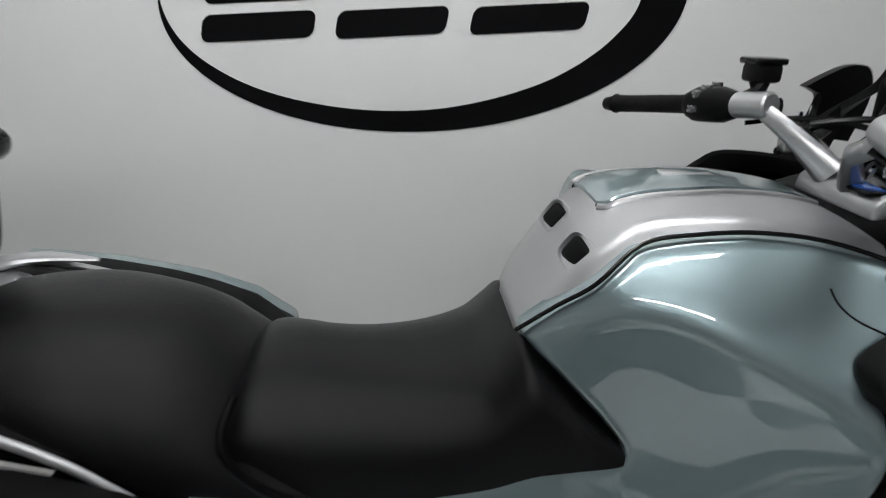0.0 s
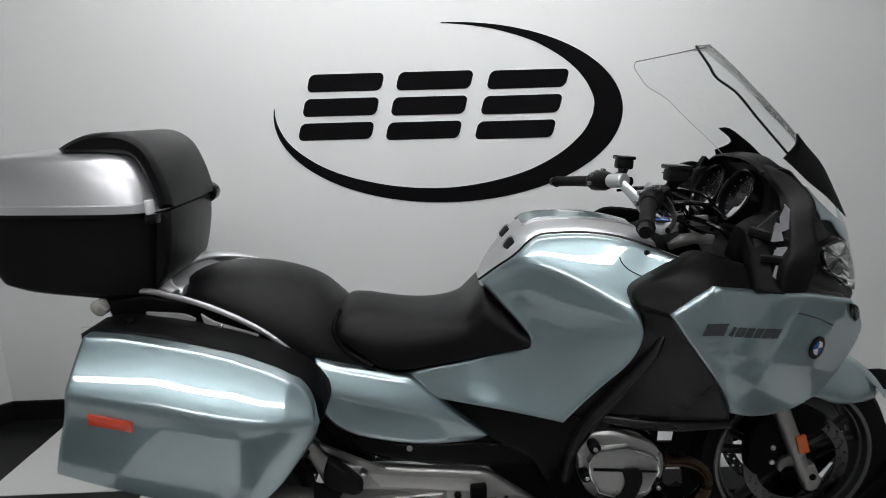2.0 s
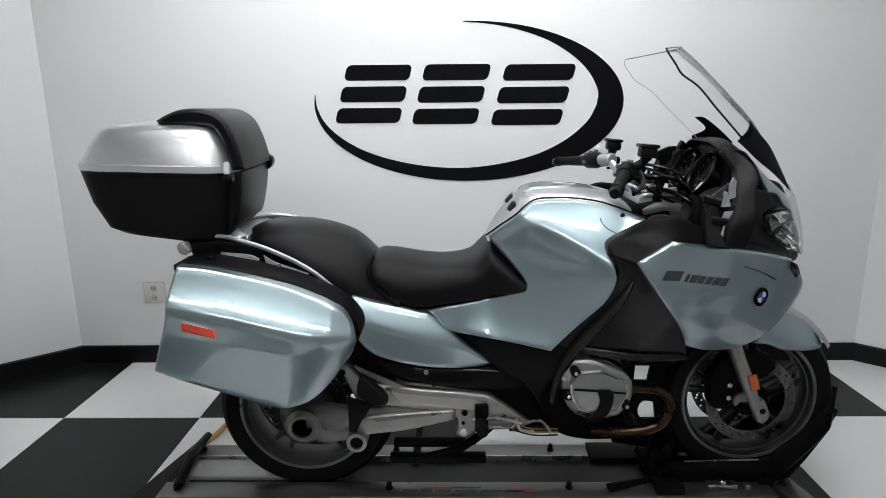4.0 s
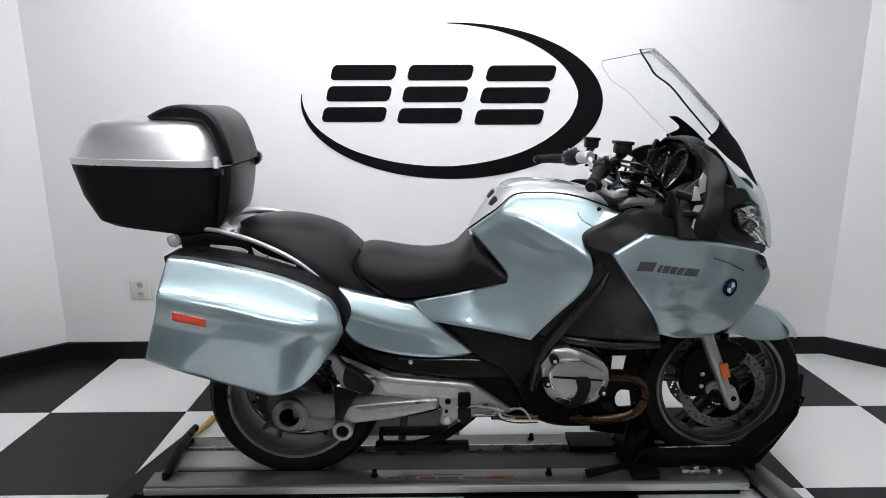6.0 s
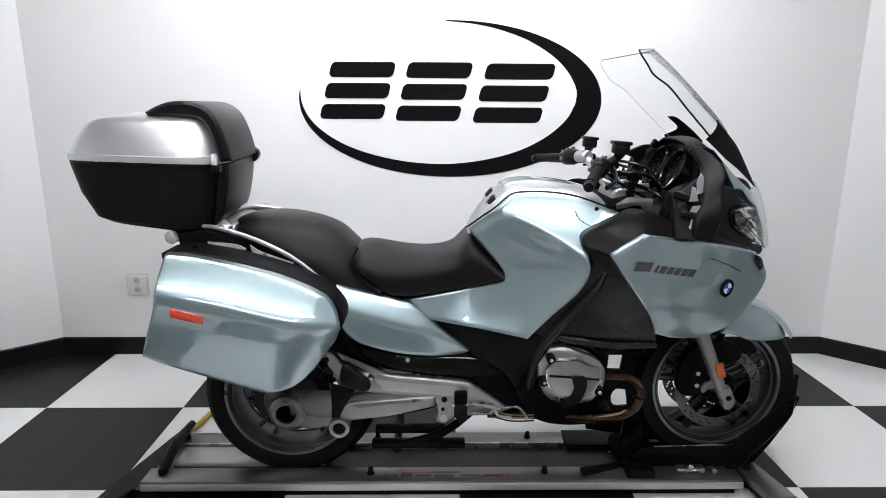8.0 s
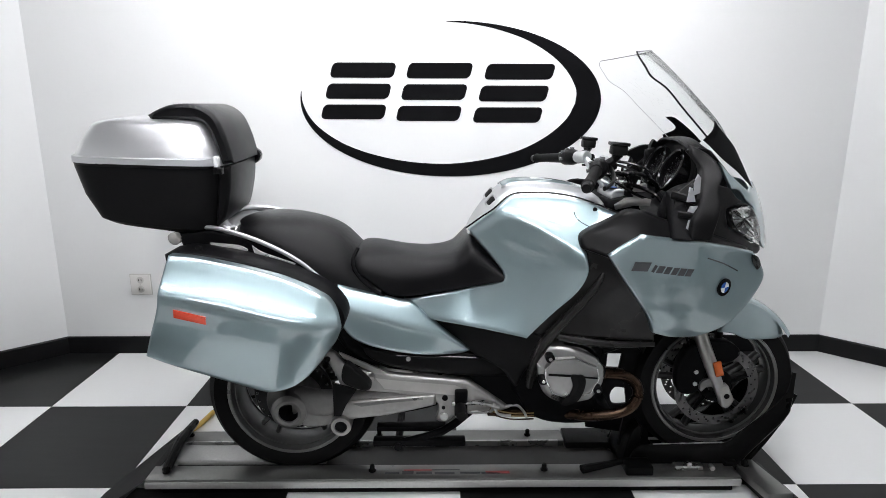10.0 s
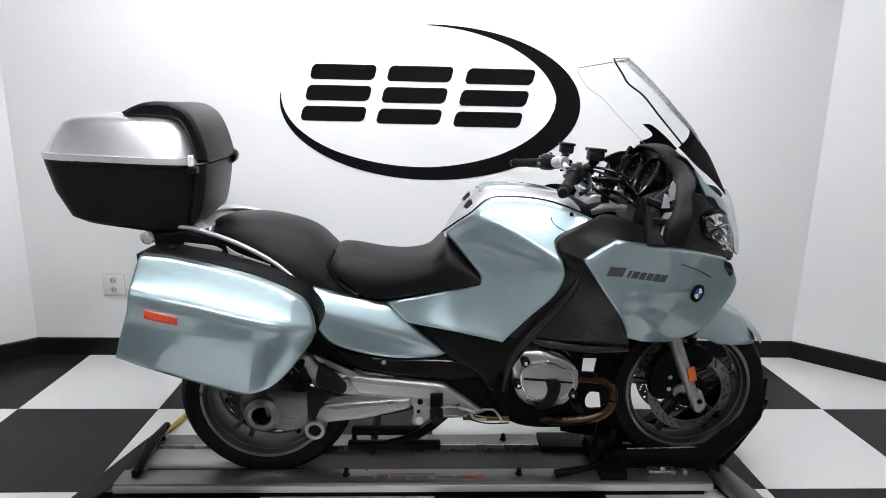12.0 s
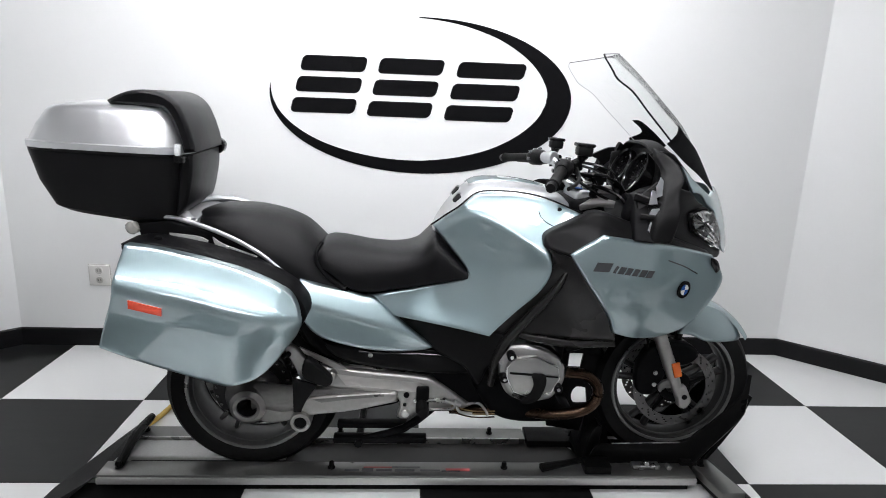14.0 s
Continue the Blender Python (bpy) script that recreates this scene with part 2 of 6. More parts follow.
def fill(outline, step, roll=0.0):
    """Triangles over a closed outline, with inner points; returns points, triangles, distance to the rim, number of rim points."""
    from mathutils.geometry import delaunay_2d_cdt
    B = np.array([tuple(p) for p in outline])
    n = len(B)
    lo, hi = B.min(0), B.max(0)
    gx, gz = np.meshgrid(np.arange(lo[0], hi[0], step), np.arange(lo[1], hi[1], step * 0.87))
    gx = gx + (np.arange(gx.shape[0]) % 2)[:, None] * step * 0.5
    G = np.c_[gx.ravel(), gz.ravel()]

    def rim(Q):
        a, b = B, np.roll(B, -1, 0)
        d = b - a
        L = (d**2).sum(1) + 1e-12
        u = np.clip(((Q[:, None] - a[None]) * d[None]).sum(2) / L, 0, 1)
        return np.sqrt((((a[None] + u[..., None] * d[None]) - Q[:, None]) ** 2).sum(2)).min(1)

    a, b = B, np.roll(B, -1, 0)
    cond = (a[None, :, 1] > G[:, None, 1]) != (b[None, :, 1] > G[:, None, 1])
    dz = (b - a)[None, :, 1]
    dz = np.where(np.abs(dz) < 1e-9, 1e-9, dz)
    xs = a[None, :, 0] + (G[:, None, 1] - a[None, :, 1]) / dz * (b - a)[None, :, 0]
    inside = (cond & (G[:, None, 0] < xs)).sum(1) % 2 == 1
    G = G[inside]
    if len(G):
        G = G[rim(G) > max(step * 0.45, 1.05 * roll + 0.4 * step)]
    way = np.roll(B, -1, 0) - np.roll(B, 1, 0)
    way /= np.sqrt((way**2).sum(1))[:, None] + 1e-12
    inward = np.c_[-way[:, 1], way[:, 0]] * (1 if (B[:, 0] * np.roll(B[:, 1], -1) - np.roll(B[:, 0], -1) * B[:, 1]).sum() > 0 else -1)
    for q in (0.15, 0.45, 1.05) if roll > 0.005 else ():
        R = B + inward * roll * q
        G = np.vstack([G, R[rim(R) > 0.96 * q * roll]])
    V = [Vector(p) for p in B] + [Vector(p) for p in G]
    res = delaunay_2d_cdt(V, [(i, (i + 1) % n) for i in range(n)], [], 1, 1e-7)
    P = np.array([tuple(v) for v in res[0]])
    return P, [tuple(t) for t in res[2]], rim(P)


def skin(outline, ctrl, far=False, round_=0.012, depth=0.02, step=0.014):
    """A body panel of the near side (or its mirror image): an outline seen from the side, lifted to the half width that ctrl gives, with rolled edges."""
    P, T, d = fill(curve2(outline, True, step), step, round_)
    h = (ctrl if callable(ctrl) else field(ctrl))(P)
    u = np.clip(1 - d / round_, 0, 1)
    top = h - round_ * (1 - np.sqrt(1 - u * u)) * 0.9
    low = h - round_ - depth
    bm = bmesh.new()
    put = (lambda p, v: bm.verts.new((p[0], 2 * C + v, p[1]))) if far else (lambda p, v: bm.verts.new((p[0], -v, p[1])))
    A = [put(p, v) for p, v in zip(P, top)]
    D = [put(p, v) for p, v in zip(P, low)]
    used = {}
    for a, b, c in T:
        for i, j in ((a, b), (b, c), (c, a)):
            used[(i, j)] = used.get((i, j), 0) + 1
        bm.faces.new((A[a], A[b], A[c]))
        bm.faces.new((D[c], D[b], D[a]))
    for (i, j) in used:
        if (j, i) not in used:
            bm.faces.new((A[j], A[i], D[i], D[j]))
    loose = [v for v in bm.verts if not v.link_faces]
    bmesh.ops.delete(bm, geom=loose, context="VERTS")
    return bm


def slab(outline, y0, y1, round_=0.01, step=0.014, squeeze=0.0):
    """A solid of one side outline between two y, with rolled edges on both faces. squeeze draws the outline in towards both faces' middle."""
    P, T, d = fill(curve2(outline, True, step), step, round_)
    u = np.clip(1 - d / round_, 0, 1)
    r = round_ * (1 - np.sqrt(1 - u * u)) * 0.9
    bm = bmesh.new()
    A = [bm.verts.new((p[0], y0 + k, p[1])) for p, k in zip(P, r)]
    D = [bm.verts.new((p[0], y1 - k, p[1])) for p, k in zip(P, r)]
    used = set()
    for a, b, c in T:
        used |= {(a, b), (b, c), (c, a)}
        bm.faces.new((A[a], A[b], A[c]))
        bm.faces.new((D[c], D[b], D[a]))
    for (i, j) in used:
        if (j, i) not in used:
            bm.faces.new((A[j], A[i], D[i], D[j]))
    bmesh.ops.delete(bm, geom=[v for v in bm.verts if not v.link_faces], context="VERTS")
    return bm


def loft(rings, closed=True, caps=True):
    bm = bmesh.new()
    R = [[bm.verts.new(p) for p in ring] for ring in rings]
    n = len(R[0])
    for a, b in zip(R, R[1:]):
        for i in range(n if closed else n - 1):
            bm.faces.new((a[i], a[(i + 1) % n], b[(i + 1) % n], b[i]))
    if caps and closed:
        bm.faces.new(R[0][::-1])
        bm.faces.new(R[-1])
    return bm


def blend(keys, n):
    """Smooth rows between key rows (the first number of each is the place along)."""
    K = np.array(keys, float)
    xs = K[:, 0]
    out = []
    for x in np.linspace(xs[0], xs[-1], n):
        i = min(max(np.searchsorted(xs, x) - 1, 0), len(xs) - 2)
        u = (x - xs[i]) / (xs[i + 1] - xs[i])
        w = xs[i + 1] - xs[i]
        s0 = (K[i + 1] - K[i - 1]) / (xs[i + 1] - xs[i - 1]) * w if i > 0 else K[i + 1] - K[i]
        s1 = (K[i + 2] - K[i]) / (xs[i + 2] - xs[i]) * w if i + 2 < len(xs) else K[i + 1] - K[i]
        row = (2 * u**3 - 3 * u**2 + 1) * K[i] + (u**3 - 2 * u**2 + u) * s0 + (-2 * u**3 + 3 * u**2) * K[i + 1] + (u**3 - u**2) * s1
        row[0] = x
        out.append(row)
    return out


def tube(path, r, n=10, flat=1.0, steps=0, up=(0, 0, 1)):
    """A round or flattened bar along a run of points; r may be a list."""
    P = [Vector(p) for p in path]
    if steps:
        Q = []
        for i in range(len(P) - 1):
            p0, p1, p2, p3 = P[max(i - 1, 0)], P[i], P[i + 1], P[min(i + 2, len(P) - 1)]
            for j in range(steps):
                u = j / steps
                Q.append(0.5 * (2 * p1 + (p2 - p0) * u + (2 * p0 - 5 * p1 + 4 * p2 - p3) * u * u + (3 * p1 - p0 - 3 * p2 + p3) * u**3))
        Q.append(P[-1])
        rs = None if isinstance(r, (int, float)) else np.interp(np.linspace(0, len(P) - 1, len(Q)), range(len(P)), r)
        P, r = Q, (r if rs is None else [float(q) for q in rs])
    rr = [r] * len(P) if isinstance(r, (int, float)) else r
    rings = []
    for i, p in enumerate(P):
        d = (P[min(i + 1, len(P) - 1)] - P[max(i - 1, 0)]).normalized()
        s = d.cross(Vector(up))
        s = s.normalized() if s.length > 1e-4 else Vector((1, 0, 0))
        t = s.cross(d)
        rings.append([p + rr[i] * (math.cos(a) * s * flat + math.sin(a) * t) for a in (2 * math.pi * k / n for k in range(n))])
    return loft(rings)


def box(x0, x1, y0, y1, z0, z1, bevel=0.003, seg=2):
    bm = bmesh.new()
    bmesh.ops.create_cube(bm, size=1, matrix=Matrix.LocRotScale(((x0 + x1) / 2, (y0 + y1) / 2, (z0 + z1) / 2), None, (x1 - x0, y1 - y0, z1 - z0)))
    if bevel:
        bmesh.ops.bevel(bm, geom=bm.edges[:], offset=bevel, segments=seg, affect="EDGES", profile=0.5)
    return bm


def turn(bm, m):
    bmesh.ops.transform(bm, matrix=m, verts=bm.verts)
    return bm


def join(*bms):
    out = bms[0]
    for b in bms[1:]:
        me = bpy.data.meshes.new("tmp")
        b.to_mesh(me)
        b.free()
        out.from_mesh(me)
        bpy.data.meshes.remove(me)
    return out


def spin(profile, x, z, y=0.0, n=64, full=True):
    """A turned part about the y axis through (x, z): profile of (radius, y), closed."""
    rings = [[(x + r * math.cos(a), y + v, z + r * math.sin(a)) for r, v in profile] for a in (2 * math.pi * k / n for k in range(n))]
    bm = bmesh.new()
    R = [[bm.verts.new(p) for p in ring] for ring in rings]
    m = len(profile)
    for k in range(n):
        a, b = R[k], R[(k + 1) % n]
        for i in range(m):
            bm.faces.new((a[i], a[(i + 1) % m], b[(i + 1) % m], b[i]))
    return bm


def disc(x, y0, y1, z, r, n=24, bevel=0.0):
    """A short cylinder along y."""
    b = min(bevel, abs(y1 - y0) / 2)
    keys = [(y0, r - b), (y0 + b * (1 if y1 > y0 else -1), r), (y1 - b * (1 if y1 > y0 else -1), r), (y1, r - b)] if b else [(y0, r), (y1, r)]
    return loft([[(x + q * math.cos(a), y, z + q * math.sin(a)) for a in (2 * math.pi * k / n for k in range(n))] for y, q in keys])


def mirrored(bm):
    """The far side's mirror image of a mesh of the near side."""
    new_bm = bm.copy()
    for v in new_bm.verts:
        v.co.y = 2 * C - v.co.y
    return new_bm


def both(name, bm, material, parent, label=""):
    far = mirrored(bm)
    a = part(name, bm, material, parent, label)
    b = part(name, far, material, parent, label)
    return a, b

# ---- the room ----
WALL_Y, HIGH, TILE, ROW = 1.097, 2.72, 0.61, 0.480


def wall(name, a, b, label, out):
    """A wall 0.1 m thick from a to b on the plan; out: the side away from the room."""
    a, b = Vector(a), Vector(b)
    o = Vector(out).normalized() * 0.1
    bm = bmesh.new()
    v = [bm.verts.new((*p, z)) for z in (-0.05, HIGH) for p in (a, b, b + o, a + o)]
    for f in ((0, 1, 2, 3), (7, 6, 5, 4), (0, 4, 5, 1), (1, 5, 6, 2), (2, 6, 7, 3), (3, 7, 4, 0)):
        bm.faces.new([v[i] for i in f])
    return tagged(link(name, bm, M_WALL, 0), label, "wall", kind="structure")


CORNERS = [(-2.100, WALL_Y), (2.042, WALL_Y), (3.20, 0.015), (3.20, -7.2), (-3.30, -7.2), (-3.30, 0.020)]
for k, (nm, out) in enumerate((("wall_north", (0, 1)), ("wall_north_east", (1, 1)), ("wall_east", (1, 0)), ("wall_south", (0, -1)), ("wall_west", (-1, 0)), ("wall_north_west", (-1, 1)))):
    wall(nm, CORNERS[k], CORNERS[(k + 1) % 6], "smooth white painted plasterboard wall above black base", out)


def base_strip(a, b, inward):
    a, b, i = Vector(a), Vector(b), Vector(inward).normalized()
    prof = [(0, 0.0), (0.010, 0.0), (0.010, 0.090), (0.006, 0.096), (0, 0.097)]
    return loft([[(*(p + i * (t - 0.001)), z) for t, z in prof] for p in (a, b)])


for k, inward in enumerate(((0, -1), (-0.73, -0.68), (-1, 0), (0, 1), (1, 0), (0.70, -0.71))):
    tagged(link("baseboard", base_strip(CORNERS[k], CORNERS[(k + 1) % 6], inward), M_BASE, 30), "black vinyl baseboard along the foot of the white wall", "baseboard", kind="structure")

bm = bmesh.new()
bm.faces.new([bm.verts.new((x, y, HIGH)) for x, y in ((-3.4, -7.3), (3.3, -7.3), (3.3, 1.2), (-3.4, 1.2))])
bmesh.ops.solidify(bm, geom=bm.faces[:], thickness=-0.08)
tagged(link("ceiling", bm, M_CEIL, 0), "plain white painted ceiling of the showroom", "ceiling", kind="structure")


def ceiling_light(x, y, length=1.22):
    f = thing("ceiling_light", (x, y, HIGH), "white two-tube fluorescent strip light fixed to the ceiling", "ceiling light", "fluorescent ceiling strips")
    L = length / 2
    prof = [(-0.09, 0.0), (0.09, 0.0), (0.075, -0.05), (0.03, -0.06), (-0.03, -0.06), (-0.075, -0.05)]
    part("housing", loft([[(x + s, y + a, HIGH + b) for a, b in prof] for s in (-L, L)]), M_WHITEP, f, "white enamelled steel housing", 30)
    for dy in (-0.045, 0.045):
        part("tube", tube([(x - L + 0.02, y + dy, HIGH - 0.078), (x + L - 0.02, y + dy, HIGH - 0.078)], 0.016, 12), M_TUBE, f, "lit fluorescent tube")
    return f


for lx, ly in LIGHTS:
    ceiling_light(lx, ly)


# ---- the wall's emblem: plain black shapes ----
emblem = thing("wall_emblem", (0, WALL_Y, 0.974), "black cut-vinyl emblem, tapering oval sweep round three stacks of bars", "wall emblem")


def film(pts2d):
    """A flat cut-out 3 mm thick on the north wall from a strip of pairs."""
    bm = bmesh.new()
    rows = [[bm.verts.new((x, WALL_Y - t, z)) for (x, z) in pair for t in (0.003, -0.001)] for pair in pts2d]
    for a, b in zip(rows, rows[1:]):
        bm.faces.new((a[0], b[0], b[2], a[2]))
        bm.faces.new((a[1], a[0], b[0], b[1]))
        bm.faces.new((a[2], a[3], b[3], b[2]))
    bm.faces.new((rows[0][0], rows[0][2], rows[0][3], rows[0][1]))
    bm.faces.new((rows[-1][0], rows[-1][1], rows[-1][3], rows[-1][2]))
    return bm


ang = [92, 75, 60, 45, 25, 5, -15, -35, -60, -90, -120, -150, -172, -187]
thick = [0.003, 0.018, 0.036, 0.062, 0.100, 0.127, 0.132, 0.116, 0.088, 0.066, 0.055, 0.037, 0.018, 0.002]
strip = []
for k in range(113):
    deg = 92 - 279 * k / 112
    t = np.interp(-deg, [-a for a in ang], thick)
    ca, sa = math.cos(radians(deg)), math.sin(radians(deg))
    nx, nz = ca / 0.757, sa / 0.381
    ln = math.hypot(nx, nz)
    ox, oz = -0.008 + 0.757 * ca, 1.354 + 0.381 * sa
    strip.append(((ox, oz), (ox - t * nx / ln, oz - t * nz / ln)))
part("sweep", film(strip), M_EMBLEM, emblem, "tapering black oval sweep")


def slanted_bar(x0, x1, z0, z1, lean, r, foot):
    """One slanted bar with rounded ends, 3 mm thick; foot: the height at which its block leans from."""
    out = []
    for cx, cz, s in ((x1 - r, z1 - r, 0), (x0 + r, z1 - r, 90), (x0 + r, z0 + r, 180), (x1 - r, z0 + r, 270)):
        for j in range(7):
            an = radians(s + 15 * j)
            z = cz + r * math.sin(an)
            out.append((cx + r * math.cos(an) + (z - foot) * lean, z))
    return loft([[(x, y, z) for x, z in out] for y in (WALL_Y - 0.003, WALL_Y + 0.001)])


for bx0, bx1, bz0, bz1 in ((-0.668, -0.350, 1.262, 1.538), (-0.290, 0.030, 1.254, 1.538), (0.099, 0.440, 1.246, 1.534)):
    hz = bz1 - bz0
    for b0, b1 in ((0.0, 0.265), (0.365, 0.635), (0.735, 1.0)):
        part("bar", slanted_bar(bx0, bx1, bz0 + b0 * hz, bz0 + b1 * hz, 0.26, 0.024, bz0), M_EMBLEM, emblem, "slanted black bar", 0)

# ---- wall outlet ----
outlet = thing("wall_outlet", (-1.667, WALL_Y, 0.338), "white double wall outlet plate above the baseboard", "wall outlet")
M_SOCKET = mat("socket_face", (0.50, 0.49, 0.46), 0.4)
# grey sheet, a little larger than the plate, paints its shadow outline
part("plate_shade", box(-1.724, -1.610, WALL_Y - 0.004, WALL_Y, 0.335, 0.452, 0.001), M_SOCKET, outlet, "grey sheet painted as the plate's shadow gap")
part("plate", box(-1.720, -1.614, WALL_Y - 0.011, WALL_Y - 0.003, 0.339, 0.448, 0.004), M_WHITEP, outlet)
for oz in (0.368, 0.419):
    s = part("socket", disc(-1.667, WALL_Y - 0.013, WALL_Y - 0.009, oz, 0.019, 20, 0.002), M_SOCKET, outlet, "rounded socket face")
    for ox in (-0.007, 0.007):
        part("slot", box(-1.667 + ox - 0.0015, -1.667 + ox + 0.0015, WALL_Y - 0.0145, WALL_Y - 0.011, oz - 0.005, oz + 0.007, 0), M_BLACK, s, "dark slot", 0)
part("screw", disc(-1.667, WALL_Y - 0.0125, WALL_Y - 0.009, 0.3935, 0.003, 10), M_STEEL, outlet)

# ---- the motorcycle ----
bike = thing("motorcycle", (0.16, C, 0.0), "ice-blue metallic touring motorcycle with three hard cases on a lift", "motorcycle")
RX, RZ, FX, FZ = -0.602, 0.320, 0.930, 0.345  # wheel middles


def wheel(name, x, z, r, wide, rim_r, spokes, label, barrel, fat):
    w = part(name, spin([(0.045, -0.05), (0.06, -0.045), (0.06, 0.045), (0.045, 0.05), (0.02, 0.05), (0.02, -0.05)], x, z, C, 40), M_WHEEL, bike, label)
    h = wide / 2
    shape = [(rim_r - 0.004, -h * 0.80), (rim_r + 0.02, -h * 0.96), (rim_r + 0.05, -h), (r - 0.035, -h * 0.92), (r - 0.014, -h * 0.66), (r - 0.003, -h * 0.3), (r, 0),
             (r - 0.003, h * 0.3), (r - 0.014, h * 0.66), (r - 0.035, h * 0.92), (rim_r + 0.05, h), (rim_r + 0.02, h * 0.96), (rim_r - 0.004, h * 0.80), (rim_r - 0.01, 0)]
    part("tyre", spin(shape, x, z, C, 96), M_RUBBER, w, "worn black road tyre", 40)
    rim = [(rim_r, -h * 0.86), (rim_r + 0.007, -h * 0.83), (rim_r - 0.002, -h * 0.76), (rim_r - 0.012, -h * 0.60), (rim_r - 0.016, 0), (rim_r - 0.012, h * 0.60), (rim_r - 0.002, h * 0.76), (rim_r + 0.007, h * 0.83), (rim_r, h * 0.86),
           (rim_r - 0.007, h * 0.85), (rim_r - 0.018, h * 0.55), (rim_r - 0.024, 0), (rim_r - 0.018, -h * 0.55), (rim_r - 0.007, -h * 0.85)]
    part("rim", spin(rim, x, z, C, 96), barrel, w, "grey painted cast alloy rim", 30)
    for s in (-1, 1):
        part("rim_lip", spin([(rim_r - 0.006, s * h * 0.83), (rim_r - 0.004, s * (h * 0.86 + 0.003)), (rim_r + 0.004, s * (h * 0.86 + 0.004)), (rim_r + 0.008, s * h * 0.83)], x, z, C, 96), M_LIP, w, "light rim lip", 30)
        part("rim_step", spin([(rim_r - 0.021, s * h * 0.58), (rim_r - 0.019, s * h * 0.68), (rim_r - 0.015, s * h * 0.68), (rim_r - 0.013, s * h * 0.58)], x, z, C, 96), M_WHEEL, w, "", 30)
    for k in range(spokes):
        a = 2 * math.pi * (k + 0.3) / spokes
        for da in (-0.16, 0.16):
            p0 = (x + 0.05 * math.cos(a), C - 0.012, z + 0.05 * math.sin(a))
            p1 = (x + 0.13 * math.cos(a + da * 0.8), C - 0.018, z + 0.13 * math.sin(a + da * 0.8))
            p2 = (x + (rim_r - 0.03) * math.cos(a + da), C - 0.010, z + (rim_r - 0.03) * math.sin(a + da))
            part("spoke", tube([p0, p1, p2], [0.017 * fat, 0.012 * fat, 0.013 * fat], 8, 0.75, 4, (0, 1, 0)), barrel, w)
    return w


def brake_disc(x, y, z, r_out, r_in, parent):
    """A drilled steel disc: a ring of small plates with gaps for the holes."""
    bm = bmesh.new()
    N, rows = 96, 6
    ring = [[(x + r * math.cos(a), z + r * math.sin(a)) for r in np.linspace(r_in, r_out, rows)] for a in (2 * math.pi * k / N for k in range(N))]
    A = [[bm.verts.new((p[0], y - 0.0025, p[1])) for p in g] for g in ring]
    D = [[bm.verts.new((p[0], y + 0.0025, p[1])) for p in g] for g in ring]
    there = lambda k, i: 0 <= i < rows - 1 and not ((k % 4 == 0 and i == 1) or (k % 4 == 2 and i == 3) or (k % 8 == 5 and i == 2))
    for k in range(N):
        q = (k + 1) % N
        for i in range(rows - 1):
            if there(k, i):
                bm.faces.new((A[k][i], A[q][i], A[q][i + 1], A[k][i + 1]))
                bm.faces.new((D[k][i + 1], D[q][i + 1], D[q][i], D[k][i]))
                if not there(k, i - 1):
                    bm.faces.new((A[k][i], D[k][i], D[q][i], A[q][i]))
                if not there(k, i + 1):
                    bm.faces.new((A[k][i + 1], A[q][i + 1], D[q][i + 1], D[k][i + 1]))
    return part("brake_disc", bm, M_DISC, parent, "drilled steel brake disc", 0)


rear = wheel("rear_wheel", RX, RZ, 0.314, 0.178, 0.226, 5, "rear wheel with wide road tyre on grey alloy rim", M_WHEEL, 1.0)
# front rim and spokes take the darker copy, with their shadow in the colour
front = wheel("front_wheel", FX, FZ, 0.302, 0.122, 0.226, 5, "front wheel with twin drilled discs on grey alloy rim", M_WHEELD, 1.35)
for y in (C - 0.066, C + 0.066):
    brake_disc(FX, y, FZ, 0.153, 0.118, front)
    cy = y + (0.006 if y < C else -0.006)
    part("disc_carrier", spin([(0.030, -0.004), (0.062, -0.004), (0.062, 0.004), (0.030, 0.004)], FX, FZ, cy, 40), M_DARK, front)
    for k in range(5):
        a = 2 * math.pi * (k + 0.15) / 5
        part("carrier_arm", tube([(FX + 0.055 * math.cos(a), cy, FZ + 0.055 * math.sin(a)), (FX + 0.122 * math.cos(a + 0.12), cy, FZ + 0.122 * math.sin(a + 0.12))], [0.015, 0.010], 8, 0.35, 0, (0, 1, 0)), M_DARK, front)
brake_disc(RX, C + 0.07, RZ, 0.132, 0.095, rear)
part("hub_plate", spin([(0.055, -0.058), (0.138, -0.058), (0.142, -0.054), (0.142, -0.046), (0.055, -0.046)], RX, RZ, C, 48), M_WHEELD, rear, "dark hub flange", 30)
for a in np.linspace(0, 2 * math.pi, 25)[:-1]:
    part("rim_bolt", disc(RX + 0.128 * math.cos(a), C - 0.066, C - 0.055, RZ + 0.128 * math.sin(a), 0.0055, 8, 0.001), M_CHROME, rear, "bright rim bolt")

# final drive, swing arm and rods on the near side
part("final_drive", spin([(0.034, -0.195), (0.045, -0.198), (0.060, -0.185), (0.066, -0.15), (0.085, -0.13), (0.098, -0.10), (0.098, -0.075), (0.034, -0.075)], RX + 0.012, RZ - 0.010, C, 48), M_ALUD, bike, "cast aluminium final drive housing with hollow axle")
part("axle_bore", spin([(0.036, -0.19), (0.036, -0.08), (0.006, -0.08), (0.006, -0.19 + 0.06)], RX + 0.012, RZ - 0.010, C, 32), M_DARK, bike, "dark hollow axle")
part("drive_arm", tube([(RX + 0.03, C - 0.135, RZ + 0.01), (-0.47, C - 0.15, 0.325), (-0.36, C - 0.15, 0.345), (-0.05, C - 0.14, 0.375)], [0.055, 0.050, 0.040, 0.045], 14, 0.8, 5), M_ALUD, bike, "cast aluminium swing arm")
